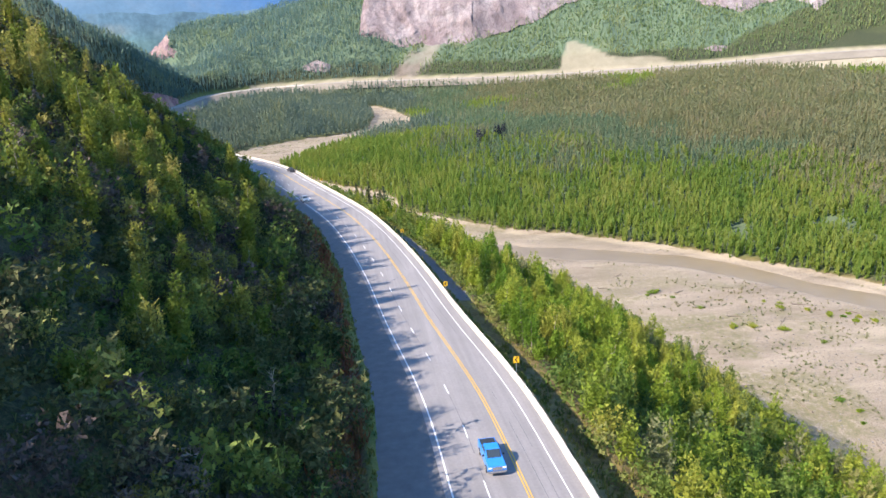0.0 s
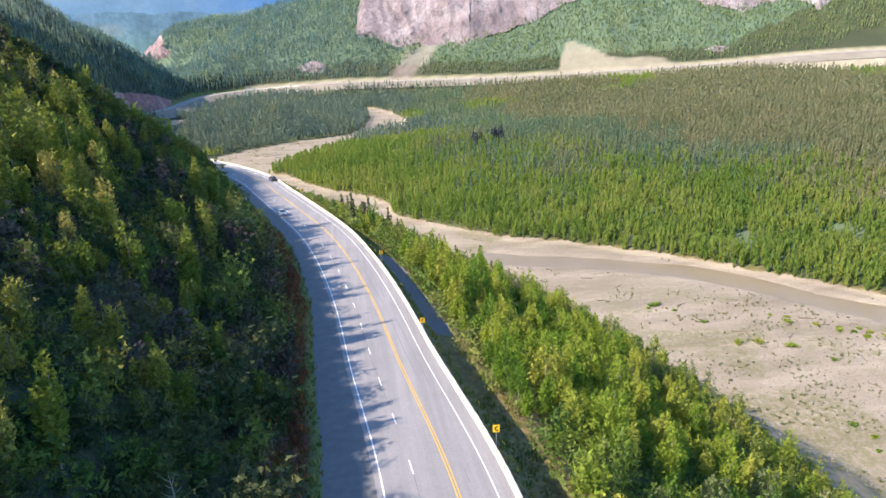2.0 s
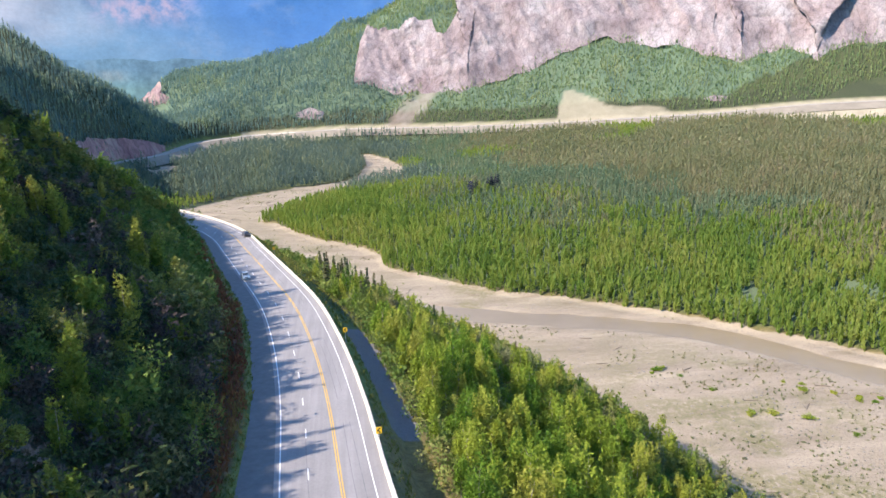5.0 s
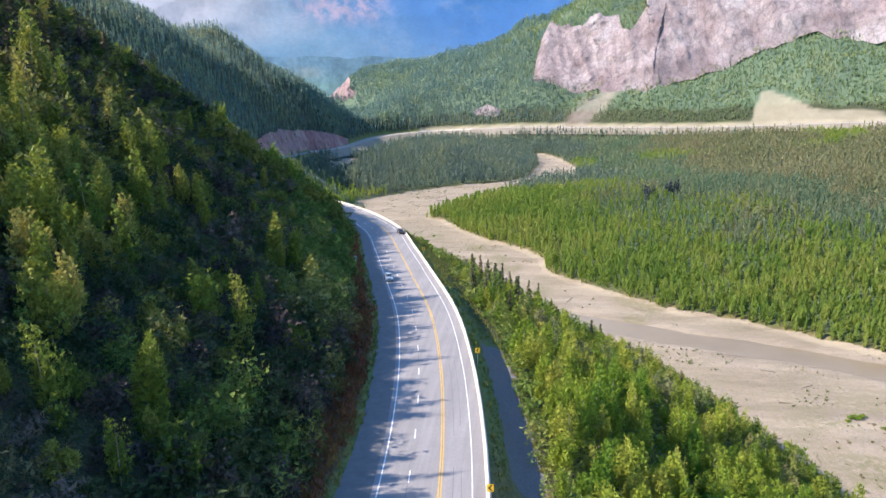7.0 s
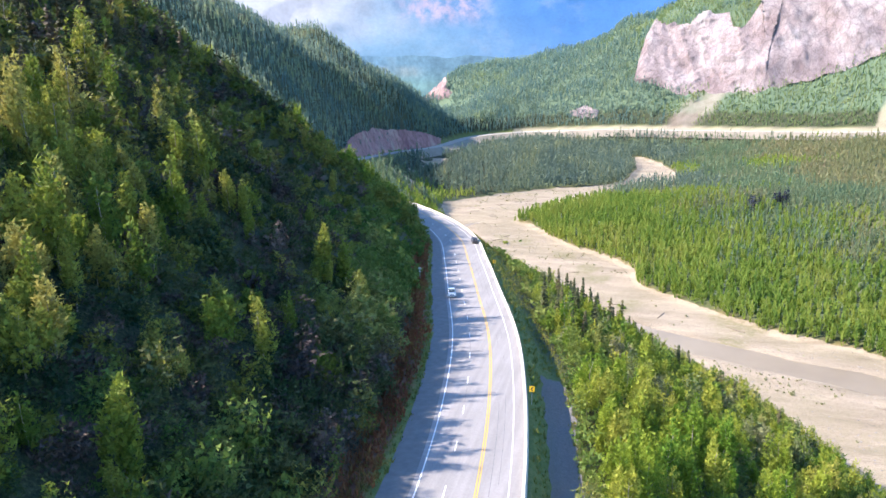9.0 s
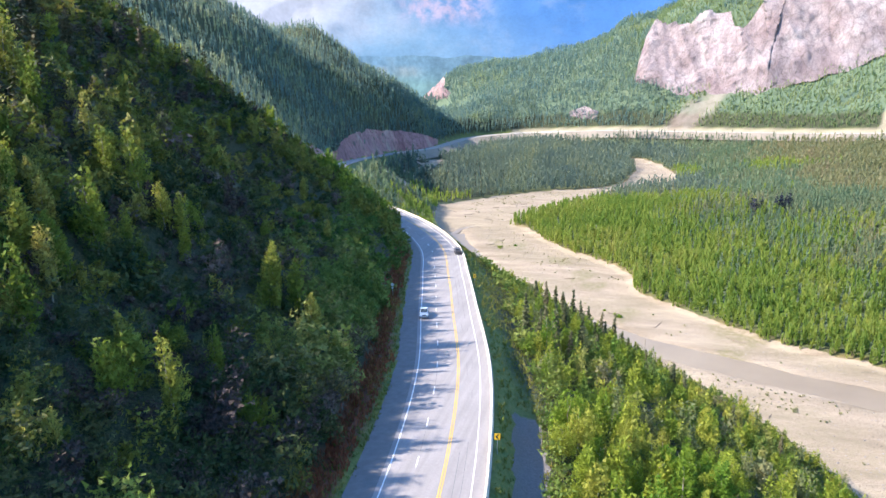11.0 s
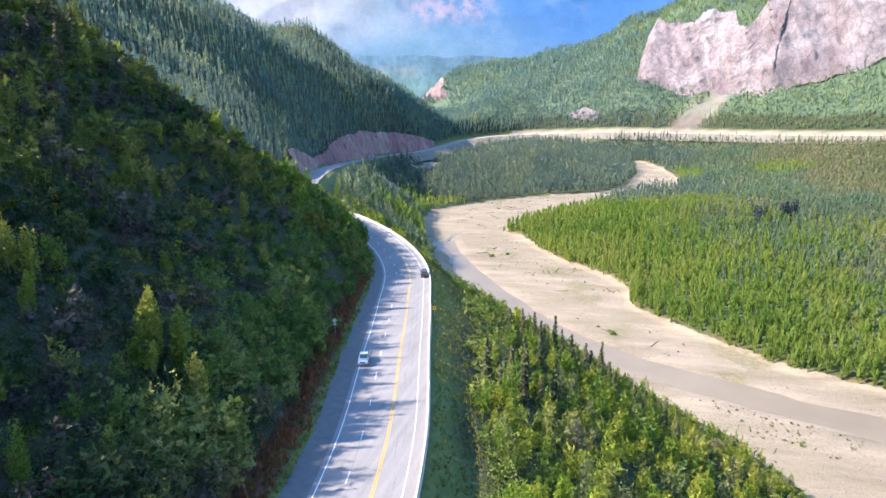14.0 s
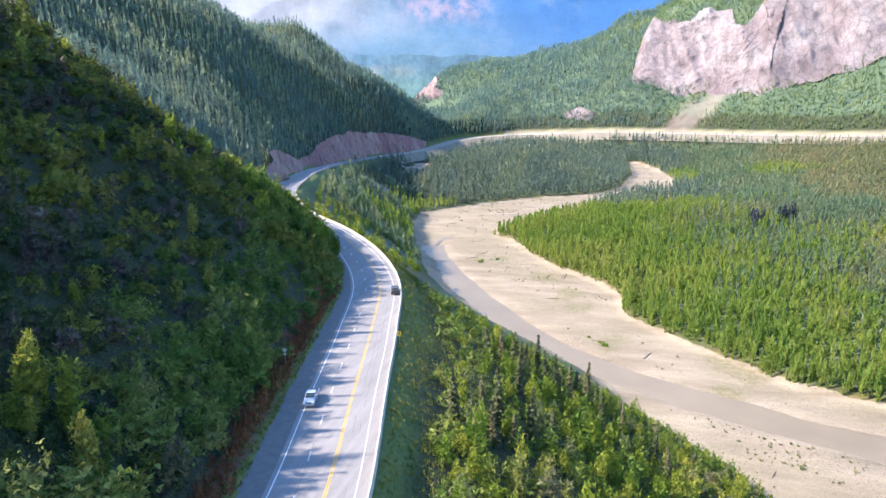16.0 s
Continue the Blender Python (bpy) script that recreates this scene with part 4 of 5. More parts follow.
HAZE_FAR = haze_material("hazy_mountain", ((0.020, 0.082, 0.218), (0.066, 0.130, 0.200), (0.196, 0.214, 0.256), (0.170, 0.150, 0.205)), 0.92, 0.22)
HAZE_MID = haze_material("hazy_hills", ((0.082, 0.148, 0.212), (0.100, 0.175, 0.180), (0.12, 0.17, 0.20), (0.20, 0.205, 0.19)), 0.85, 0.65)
# where painted haze, cloud veil and bare rock spread over the range
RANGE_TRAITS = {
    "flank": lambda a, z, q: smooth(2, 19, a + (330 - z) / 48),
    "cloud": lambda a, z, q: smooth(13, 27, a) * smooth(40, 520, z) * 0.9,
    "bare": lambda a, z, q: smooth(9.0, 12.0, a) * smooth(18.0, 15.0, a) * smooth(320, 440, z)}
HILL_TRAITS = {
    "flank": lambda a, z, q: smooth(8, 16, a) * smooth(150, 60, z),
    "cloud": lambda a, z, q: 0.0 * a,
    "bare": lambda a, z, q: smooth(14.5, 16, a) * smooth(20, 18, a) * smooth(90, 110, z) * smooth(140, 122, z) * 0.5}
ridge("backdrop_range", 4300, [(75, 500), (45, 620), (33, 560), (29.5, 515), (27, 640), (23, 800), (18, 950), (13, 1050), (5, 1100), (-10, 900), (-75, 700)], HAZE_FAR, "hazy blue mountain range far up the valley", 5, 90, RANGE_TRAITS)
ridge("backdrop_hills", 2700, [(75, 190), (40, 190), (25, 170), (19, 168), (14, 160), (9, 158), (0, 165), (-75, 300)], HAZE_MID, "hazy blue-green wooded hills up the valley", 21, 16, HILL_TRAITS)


# ---- near vegetation ----
def cylinder(points, radii, sides=6):
    """A tapered, bent stem through points, as vertices and triangles."""
    pts = np.array(points, float)
    v, f = [], []
    for k, (p, r) in enumerate(zip(pts, radii)):
        d = pts[min(k + 1, len(pts) - 1)] - pts[max(k - 1, 0)]
        d /= np.linalg.norm(d)
        u = np.cross(d, (0.3, 1, 0.1))
        u /= np.linalg.norm(u)
        w = np.cross(d, u)
        for q in range(sides):
            a = 2 * np.pi * q / sides
            v.append(p + (u * math.cos(a) + w * math.sin(a)) * r)
    for k in range(len(pts) - 1):
        for q in range(sides):
            a, b = k * sides + q, k * sides + (q + 1) % sides
            f += [(a, b, b + sides), (a, b + sides, a + sides)]
    return np.array(v), np.array(f)


def stems(h, width, limbs, thick, start=0.25, reach_up=0.8, spread=0.5):
    """Trunk and limbs joined."""
    bend = rng.normal(0, 0.02 * h, (3, 2))
    pts = [(0, 0, -0.6), (bend[0, 0] * 0.4, bend[0, 1] * 0.4, h * 0.33), (bend[1, 0], bend[1, 1], h * 0.66), (bend[2, 0], bend[2, 1], h * 0.97)]
    v, f = cylinder([tuple(np.array(q) * ((1, 1, reach_up))) for q in pts], [thick, thick * 0.8, thick * 0.5, thick * 0.12])
    for k in range(limbs):
        t = (start + (0.92 - start) * (k + 0.5) / limbs) * reach_up
        a = k * 2.4 + rng.rand()
        reach = width * spread * 2 * (1.1 - 0.6 * t) * rng.uniform(0.6, 1.0)
        p0 = np.array([np.interp(t, [0, 0.33, 0.66, 1], [q[i] for q in pts]) for i in (0, 1)] + [t * h])
        p1 = p0 + (math.cos(a) * reach * 0.55, math.sin(a) * reach * 0.55, reach * 0.5)
        p2 = p0 + (math.cos(a) * reach, math.sin(a) * reach, reach * 1.15)
        lv, lf = cylinder([p0, p1, p2], [thick * 0.3, thick * 0.2, thick * 0.05], 4)
        f = np.vstack([f, lf + len(v)])
        v = np.vstack([v, lv])
    return v, f


def tree_kind(name, h, width, leaves, size, kind, mat, bark, label, limbs=5, bare=0.1, lobes=12):
    """One tree with trunk and crown; returns the thing, to be copied."""
    top = new(name)
    tagged(top, label, "tree")
    v, f = stems(h, width, limbs, 0.021 * h ** 0.75, spread=0.28)
    part("trunk", raw_mesh("trunk", v, f, bark), top, "pale slender trunk" if bark == PALE_BARK else "")
    c = clumps(leaves, h * 1.02, width, bare=bare, size=size, kind=kind, lobes=lobes)
    part("crown", raw_mesh("crown", c, np.arange(len(c)).reshape(-1, 3), mat), top)
    return top


def plant(kinds, places, group, lo=0.75, hi=1.25, caps=None):
    """Copies of the kinds at the places; the kinds themselves take the first places."""
    for k, (px, py, pz) in enumerate(places):
        size = rng.uniform(lo, hi) if caps is None else min(rng.uniform(lo, hi), caps[k])
        m = pose(px, py, pz - 0.1, rng.uniform(-4, 4), rng.uniform(-4, 4), rng.uniform(0, 360)) @ Matrix.Scale(size, 4)
        if k < len(kinds):
            kinds[k].matrix_basis = m
            kinds[k]["group"] = group
        else:
            src = kinds[int(rng.randint(len(kinds)))]
            ob = copy_thing(src, Matrix())
            ob.matrix_basis = m


def thin(x, y, gap):
    """Keeps points at least that far apart."""
    kept, cells = [], {}
    for k in range(len(x)):
        c = (int(x[k] // gap), int(y[k] // gap))
        near = [q for i in (-1, 0, 1) for j in (-1, 0, 1) for q in cells.get((c[0] + i, c[1] + j), ())]
        if all((x[k] - x[q]) ** 2 + (y[k] - y[q]) ** 2 > gap * gap for q in near):
            cells.setdefault(c, []).append(k)
            kept.append(k)
    return np.array(kept)


# valley side of the road: aspens close by as things, the rest joined
x, y = scatter(-185, 190, 25, 640, 3.1)
h, d, zr, s, bed = terrain(x, y, True)
slope_ok = (d > 14.2 + 5 * rough(x, y, 14)) & (bed > 8 + 6 * rough(x, y, 20)) & (d < 170) & (s < 900) & (d < 0.9 * (bed + d))
def tallest(d, s):
    """How tall the wood below the road may grow: lower towards the bend, nearly bare on its steep bank, tall again behind it."""
    cap = np.interp(s, [0, 340, 400, 440, 480, 505, 520], [14, 13.5, 10, 8.0, 6.5, 4.5, 1.2])
    cap = np.where(d < 26, np.minimum(cap, np.interp(s, [0, 340, 380, 420, 460, 500], [14, 11, 8.5, 6, 4.5, 2.5])), cap)
    return np.where((s > 535) & (d < 8 + (s - 525) * 0.42), 10.0 - 4.0 * smooth(660, 760, s), cap)


slope_ok &= (d > 14.2 + 3.0 * smooth(290, 350, s) + (5 + 6 * smooth(290, 340, s)) * rough(x, y, 14)) | (s > 520)
slope_ok &= (s < 660) | (rough(x, y, 26) > -0.02)
order = np.argsort(np.hypot((x - 45) / 1.0, (y - 150) / 1.5))
order = order[slope_ok[order]]
order = order[thin(x[order], y[order], 3.5)]
row_x = np.array([9, 11, 14, 18, 20, 25, 28, 31, 5, 16, 22, 7, 12, 24, 27, 14, 8, 11, 12.5, 15, 18, 20, 29, 33, 38, 46, 49, 56, 60, 24, 14, 71, 75])
row_y = np.array([304, 312, 314, 303, 310, 318, 321, 317, 288, 299, 306, 296, 293, 301, 284, 276, 238, 236, 243, 239, 243, 252, 305, 301, 300, 290, 280, 272, 268, 256, 250, 262, 250])
order = order[np.array([np.min(np.hypot(row_x - x[k], row_y - y[k])) > 2.6 for k in order])]
order = order[tallest(d[order], s[order]) > 2.2]
first, rest = order[:250], order[250:]
aspens = [tree_kind("aspen_tree", hh, ww, 1500, 0.40, "column", ASPEN, PALE_BARK, "bright green aspen with dense narrow crown below the road", lobes=7)
          for hh, ww in ((10.5, 2.2), (9.0, 2.7), (12.5, 2.4), (7.0, 2.6), (9.5, 3.2))]
plant(aspens, np.stack([x, y, h], 1)[first], "aspens below the road", 0.55, 1.2, tallest(d, s)[first] / 10.5)
pos = np.stack([x, y, h], 1)[rest]
dist = path_distance(pos[:, 0], pos[:, 1])
cap = tallest(d, s)[rest] / 10.0
sort = rng.rand(len(pos)) + 0.5 * rough(pos[:, 0], pos[:, 1], 25)
for lo, hi, n, sz in ((0, 95, 460, 0.52), (95, 190, 220, 0.78), (190, 900, 85, 1.2)):
    for a, b, leaf, words in ((-9, 0.12, WILLOW_LEAF, "grey-green cottonwoods and willows among the aspens"), (0.12, 0.42, THICKET_LEAF, "darker green alders on the slope down to the river"),
                              (0.42, 9, SLOPE_LEAF, "dense bright aspens down to the river bed")):
        sel = (dist >= lo) & (dist < hi) & (sort >= a) & (sort < b)
        if sel.any():
            wood("slope_wood", [clumps(n, hh, ww, size=sz, kind="column", lobes=7) for hh, ww in ((10, 2.6), (8.5, 3.1), (11.5, 2.6), (7, 3.2))], pos[sel],
                 np.minimum(rng.uniform(0.42, 1.15, sel.sum()), cap[sel] * rng.uniform(0.75, 1.05, sel.sum())), leaf, words)

# willow and alder thicket between the aspens
ux, uy = scatter(-60, 130, 30, 430, 2.3)
uh, ud, uz, us, ub = terrain(ux, uy, True)
low_ok = (ud > 12.5 + 2.0 * smooth(290, 350, us) + 5 * rough(ux, uy, 14)) & (ub > 5) & (us < 760) & (rng.rand(len(ux)) < np.where((us > 500) & (ud > 8 + (us - 525) * 0.42), 0.25, 0.85))
low = np.clip(tallest(ud, us) / 4.0, 0.3, 1.0)
U = np.stack([ux, uy, uh - 0.2], 1)
for sel, n, sz in ((low_ok & (path_distance(ux, uy) < 80), 64, 0.46), (low_ok & (path_distance(ux, uy) >= 80) & (rng.rand(len(ux)) < 0.6), 28, 0.8)):
    wood("slope_thicket", [clumps(n, hh, ww, bare=0.0, size=sz, kind="round", lobes=6) for hh, ww in ((3.0, 1.8), (4.2, 1.9), (2.4, 1.7))], U[sel], rng.uniform(0.6, 1.3, sel.sum()) * low[sel], THICKET_LEAF,
         "green willow and alder thicket under the aspens", "shrubs")

# hill side: shrubs joined, taller trees as things
x, y = scatter(-230, 12, 36, 440, 2.1)
h, d, zr, s, bed = terrain(x, y, True)
edge = hill_foot(s)
hill_ok = (d < -edge - 1.2 * smooth(500, 430, s) - 0.8 - 3.5 * rough(x, y, 9)) & (d > -150) & (s < 800)
dist = path_distance(x, y)
hill_ok &= ((d > -120) | (y > 150)) & (x > np.minimum(20 - (y - 50) * 1.12, -0.48 * y) - 6)
close = hill_ok & (dist < 72)
mid = hill_ok & ~close & (dist < 135) & (rng.rand(len(x)) < 0.9)
away = hill_ok & (dist >= 135) & (rng.rand(len(x)) < 0.6)
bushes = [[clumps(n, hh, ww, bare=0.0, size=sz, kind="round", lobes=7) for hh, ww in ((2.8, 1.6), (3.6, 1.9), (2.2, 1.8), (5.2, 2.0))] for n, sz in ((190, 0.37), (110, 0.54), (56, 0.8))]
P = np.stack([x, y, h - 0.2], 1)
# flank, crest and upper zones take lighter leaves: sunlight painted by material
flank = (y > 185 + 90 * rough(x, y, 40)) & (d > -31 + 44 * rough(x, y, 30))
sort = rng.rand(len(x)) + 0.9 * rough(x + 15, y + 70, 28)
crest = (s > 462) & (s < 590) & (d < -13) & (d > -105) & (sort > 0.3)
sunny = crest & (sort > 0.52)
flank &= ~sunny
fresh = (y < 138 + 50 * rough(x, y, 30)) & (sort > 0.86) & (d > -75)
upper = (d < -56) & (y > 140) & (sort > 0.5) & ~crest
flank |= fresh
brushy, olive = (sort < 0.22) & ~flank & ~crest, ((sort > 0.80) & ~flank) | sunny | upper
grow = np.where(crest | upper, 1.35, np.where(fresh, 1.1, 1.0)) * np.where((d > -27) & (s < 420), 1.4, 1.0)
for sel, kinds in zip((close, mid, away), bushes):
    for zone, leaf, words in ((sel & ~flank & ~brushy & ~olive, SHRUB_LEAF, "dense dark green shrubs covering the steep hillside"), (sel & flank, THICKET_LEAF, "bright green shrubs above the bend, sunlight put into leaf colour"),
                              (sel & brushy, TWIGGY_LEAF, "brown twiggy half-bare shrubs on the hillside"), (sel & olive, OLIVE_LEAF, "olive-yellow hillside shrubs, some paled to stand for sunlight")):
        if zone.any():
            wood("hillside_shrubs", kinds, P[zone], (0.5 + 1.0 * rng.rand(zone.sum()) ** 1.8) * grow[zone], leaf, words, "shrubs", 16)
chance = 0.11 * smooth(-0.1, 0.12, rough(x, y, 32)) * (0.1 + 0.9 * smooth(175, 150, y) * smooth(70, 105, y)) + 0.010 + 0.5 * smooth(495, 515, s) * (d > -36)
pick = np.where(hill_ok & ((d < -edge - 8) | (s > 490)) & (rng.rand(len(x)) < chance))[0]
pick = pick[np.argsort(np.hypot(x[pick] - 10, (y[pick] - 130) / 1.5))]
pick = pick[thin(x[pick], y[pick], 3.2)]
hill_trees = [tree_kind("poplar_tree", hh, ww, 1000, 0.46, kd, POPLAR_LEAF, PALE_BARK, "leafy yellow-green poplar rising from the hillside shrubs", lobes=9, bare=0.08)
              for hh, ww, kd in ((9.5, 2.1, "column"), (8.0, 2.5, "column"), (12.0, 2.3, "column"), (5.0, 2.2, "round"))]
groves = np.array([(-35, 129), (-44, 150), (-40, 153), (-29, 119), (-23, 145), (-17, 112), (-38, 140), (-26, 130), (-29, 185), (-28, 184), (-19, 79), (-17, 63), (-9, 93), (-33, 110), (-45, 135), (-50, 160), (-27, 97),
                   (-46, 139), (-51, 149), (-50, 156), (-55, 147), (-60, 156), (-61, 167), (-47, 161), (-40, 137), (-39, 128), (-56, 138), (-66, 160), (-72, 185), (-50, 183), (-56, 186), (-45, 182), (-68, 179), (-63, 160)], float)
gx, gy = (np.repeat(groves[:, k], 4) + rng.normal(0, 2.6, len(groves) * 4) for k in (0, 1))
keep = thin(gx, gy, 2.0)
grove = np.stack([gx, gy, terrain(gx, gy)], 1)[keep]
plant(hill_trees, grove, "poplars on the hillside", 0.8, 1.3, np.where(grove[:, 1] < 105, 0.78, 1.3))
plant([copy_thing(k, Matrix()) for k in hill_trees], P[pick[:100]], "poplars on the hillside", 0.45, 0.85)
more = P[pick[100:]]
wood("hillside_trees", [clumps(120, hh, ww, size=1.0, kind="column", lobes=5, bare=0.15) for hh, ww in ((10, 2.0), (8, 2.2), (12, 2.1))], more, rng.uniform(0.65, 1.15, len(more)), SLOPE_LEAF,
     "scattered poplars on the hillside")
# tall trees at the nose of the hill
nose = (s > 492) & (s < 530) & (d < -edge - 1.0) & (d > -34) & (rng.rand(len(x)) < 0.30)
nose_tall = (s >= 530) & (s < 680) & (d < -edge - 0.6) & (d > -30) & (rng.rand(len(x)) < 0.36)
wood("hillside_trees", [clumps(150, hh, ww, size=1.0, kind="column", lobes=6, bare=0.04) for hh, ww in ((9.5, 2.3), (11, 2.4), (8.5, 2.6))], P[nose], rng.uniform(0.6, 1.1, nose.sum()), THICKET_LEAF,
     "tall leafy trees crowding the inside of the bend")
wood("hillside_trees", [clumps(150, hh, ww, size=1.15, kind="column", lobes=6, bare=0.04) for hh, ww in ((12.5, 2.6), (14, 2.7), (11, 2.8))], P[nose_tall], rng.uniform(0.75, 1.2, nose_tall.sum()), THICKET_LEAF,
     "tall leafy trees crowding the inside of the bend")
# dark spruces on the hill top and in a row below the road
CREST_LEAF = foliage("crest_needles", (0.032, 0.042, 0.026), (0.085, 0.088, 0.036), (0.10, 0.07, 0.06), per_object=False, shine=0.2)
top_ok = hill_ok & (d < -62) & (rng.rand(len(x)) < 0.03)
wood("hilltop_spruces", cones(5, 130, 13.0, 1.9, 0.62), P[top_ok], rng.uniform(0.6, 1.15, top_ok.sum()), CREST_LEAF, "dark spruces along the top of the hillside")
top_ok = hill_ok & (d < -52) & (rng.rand(len(x)) < 0.02)
wood("hilltop_spruces", cones(5, 130, 11.0, 1.9, 0.62), P[top_ok], rng.uniform(0.5, 1.0, top_ok.sum()), CREST_LEAF, "brownish spruces along the top of the hillside")


def spruce_kind(h, w):
    top = new("spruce_tree")
    tagged(top, "dark narrow spruce standing among the aspens below the road", "tree")
    v, f = cylinder([(0, 0, -0.6), (0, 0, h * 0.5), (0.05, 0, h * 0.98)], [0.16, 0.1, 0.02])
    part("trunk", raw_mesh("trunk", v, f, BARK), top)
    c = clumps(620, h, w, size=0.55, kind="cone", bare=0.06)
    part("crown", raw_mesh("crown", c, np.arange(len(c)).reshape(-1, 3), NEEDLES), top)
    return top


NEEDLES = foliage("dark_needles", (0.055, 0.070, 0.030), (0.098, 0.110, 0.044), (0.13, 0.10, 0.06), shine=0.1)
sx, sy = row_x, row_y
spruces = [spruce_kind(9.5, 1.25), spruce_kind(8.0, 1.1), spruce_kind(11.0, 1.3)]
plant(spruces, np.stack([sx, sy, terrain(sx, sy)], 1), "spruces below the road", 0.85, 1.15)
NEEDLES = foliage("olive_needles", (0.050, 0.050, 0.030), (0.110, 0.105, 0.036), (0.12, 0.085, 0.075), shine=0.15)
hx = np.array([-84, -102, -107, -107, -101, -93, -79, -88, -97, -90, -100, -112, -95, -104, -82, -86, -110, -99, -92, -76, -105, -115])
hy = np.array([184, 219, 238, 245, 248, 189, 183, 196, 206, 176, 228, 232, 214, 252, 190, 203, 224, 198, 182, 193, 262, 246])
crest = [spruce_kind(11.0, 1.9), spruce_kind(13.0, 2.1), spruce_kind(9.0, 1.7)]
for ob in crest:
    tagged(ob, "dark olive-brown spruce on the crest of the hillside", "tree")
plant(crest, np.stack([hx, hy, terrain(hx, hy)], 1), "spruces on the hill crest", 0.8, 1.25)
# stand-in trees for two dark blue patches; the darkness is in the needle colour
sx, sy = np.array([150, 147, 154, 151, 157.0, 131, 134, 129]), np.array([663, 661, 664, 667, 665.0, 655, 657, 658])
NEEDLES = foliage("dark_patch_needles", (0.014, 0.020, 0.040), (0.022, 0.030, 0.060), (0.03, 0.03, 0.05), shine=0.05)
plant([spruce_kind(15.0, 4.2)], np.stack([sx, sy, terrain(sx, sy)], 1), "dark spruce clump in the valley wood", 1.0, 1.2)


def bare_tree(name, h, limbs, label, bark, spread):
    top = new(name)
    tagged(top, label, "tree")
    v, f = stems(h, spread, limbs, 0.03 * h ** 0.75, 0.2, 1.0, 0.5)
    part("trunk", raw_mesh("trunk", v, f, bark), top)
    return top


def place(ob, px, py, turn=0.0, sink=0.1):
    ob.matrix_basis = pose(px, py, float(terrain(np.array([px]), np.array([py]))[0]) - sink, 0, 0, turn)
    return ob


place(bare_tree("dead_tree", 6.5, 16, "grey leafless dead tree among the hillside shrubs", PALE_BARK, 1.6), -8.5, 62, 40)
for px, py, hh in ((-86, 180, 8.0), (-83, 187, 7.0), (-77, 176, 6.0)):
    place(bare_tree("dead_tree", hh, 14, "grey leafless dead tree below the spruces on the crest", PALE_BARK, 1.5), px, py, 70)
birch = place(bare_tree("birch_tree", 10.5, 9, "tall pale birch with thin foliage beside the road slope", PALE_BARK, 2.2), 13.9, 227, 10)
c = clumps(700, 12.0, 2.4, bare=0.22, size=0.42, kind="column", lobes=6)
part("crown", raw_mesh("crown", c, np.arange(len(c)).reshape(-1, 3), ASPEN), birch)
for px, py, hh in ((38.4, 308, 11.0), (32, 312, 7.5)):
    pole_top = new("wooden_pole")
    tagged(pole_top, "thin grey wooden pole on the slope above the river", "pole")
    v, f = cylinder([(0, 0, -0.5), (0, 0, hh * 0.6), (0.04, 0, hh)], [0.14, 0.12, 0.1], 8)
    part("shaft", raw_mesh("shaft", v, f, PALE_BARK), pole_top)
    place(pole_top, px, py)

# willow bushes and tufts on the gravel
willows = []
for hh, ww in ((2.2, 2.3), (1.5, 1.7), (2.8, 2.6)):
    bush = new("willow_bush")
    tagged(bush, "low green willow bush growing on the river gravel", "bush")
    c = clumps(420, hh, ww, bare=0.0, size=0.42, kind="round", lobes=9)
    part("foliage", raw_mesh("foliage", c, np.arange(len(c)).reshape(-1, 3), ASPEN), bush)
    willows.append(bush)
bx = np.array([151, 148, 154, 159, 166, 169, 171, 179, 200, 203, 206, 219, 222, 227, 231, 235, 174, 172, 176, 199, 190, 31, 29, 23, -58, -48, 120, 118, 240, 214, 185, 183, 225, 229])
by = np.array([315, 313, 316, 308, 293, 269, 271, 269, 294, 285, 290, 272, 275, 264, 268, 262, 204, 189, 196, 248, 262, 462, 465, 471, 599, 609, 289, 293, 255, 280, 172, 166, 270, 272])
plant(willows, np.stack([bx, by, terrain(bx, by)], 1), "willow bushes on the gravel", 0.5, 1.1)
x, y = scatter(-140, 330, 120, 900, 2.6)
bed = bed_distance(x, y)
wet = line_distance(x, y, CHANNEL)
spot = smooth(0.0, 0.2, rough(x, y, 38)) * 0.4 + 0.02 + 0.22 * smooth(70, 20, np.hypot((x - 195) * 0.7, y - 235)) * smooth(-0.1, 0.1, rough(x, y, 18))
ok = (bed < -2) & (wet > 14) & (rng.rand(len(x)) < (1.9 * spot + 1.1 * smooth(120, 155, x) * smooth(345, 300, y)) * smooth(-0.04, 0.14, rough(x, y + 40, 12)))
pos = np.stack([x, y, terrain(x, y)], 1)[ok]
wood("river_weeds", [clumps(9, 0.7, 0.7, bare=0.0, size=0.6, kind="round") for _ in range(5)], pos, rng.uniform(0.25, 1.15, len(pos)), BROWN_LEAF, "low weeds and seedlings scattered over the river gravel", "weeds")


def drift_log(length):
    log = new("drift_log")
    tagged(log, "bleached grey drift log stranded on the gravel", "log")
    v, f = cylinder([(-length / 2, 0, 0.12), (0, 0.15, 0.2), (length / 2, 0.05, 0.14)], [0.22, 0.17, 0.08], 7)
    part("trunk", raw_mesh("trunk", v, f, BARK), log)
    v, f = cylinder([(-length / 2, 0, 0.12), (-length / 2 - 0.25, 0.3, 0.55), (-length / 2 - 0.2, 0.4, 0.9)], [0.2, 0.12, 0.05], 5)
    part("root", raw_mesh("root", v, f, BARK), log)
    return log


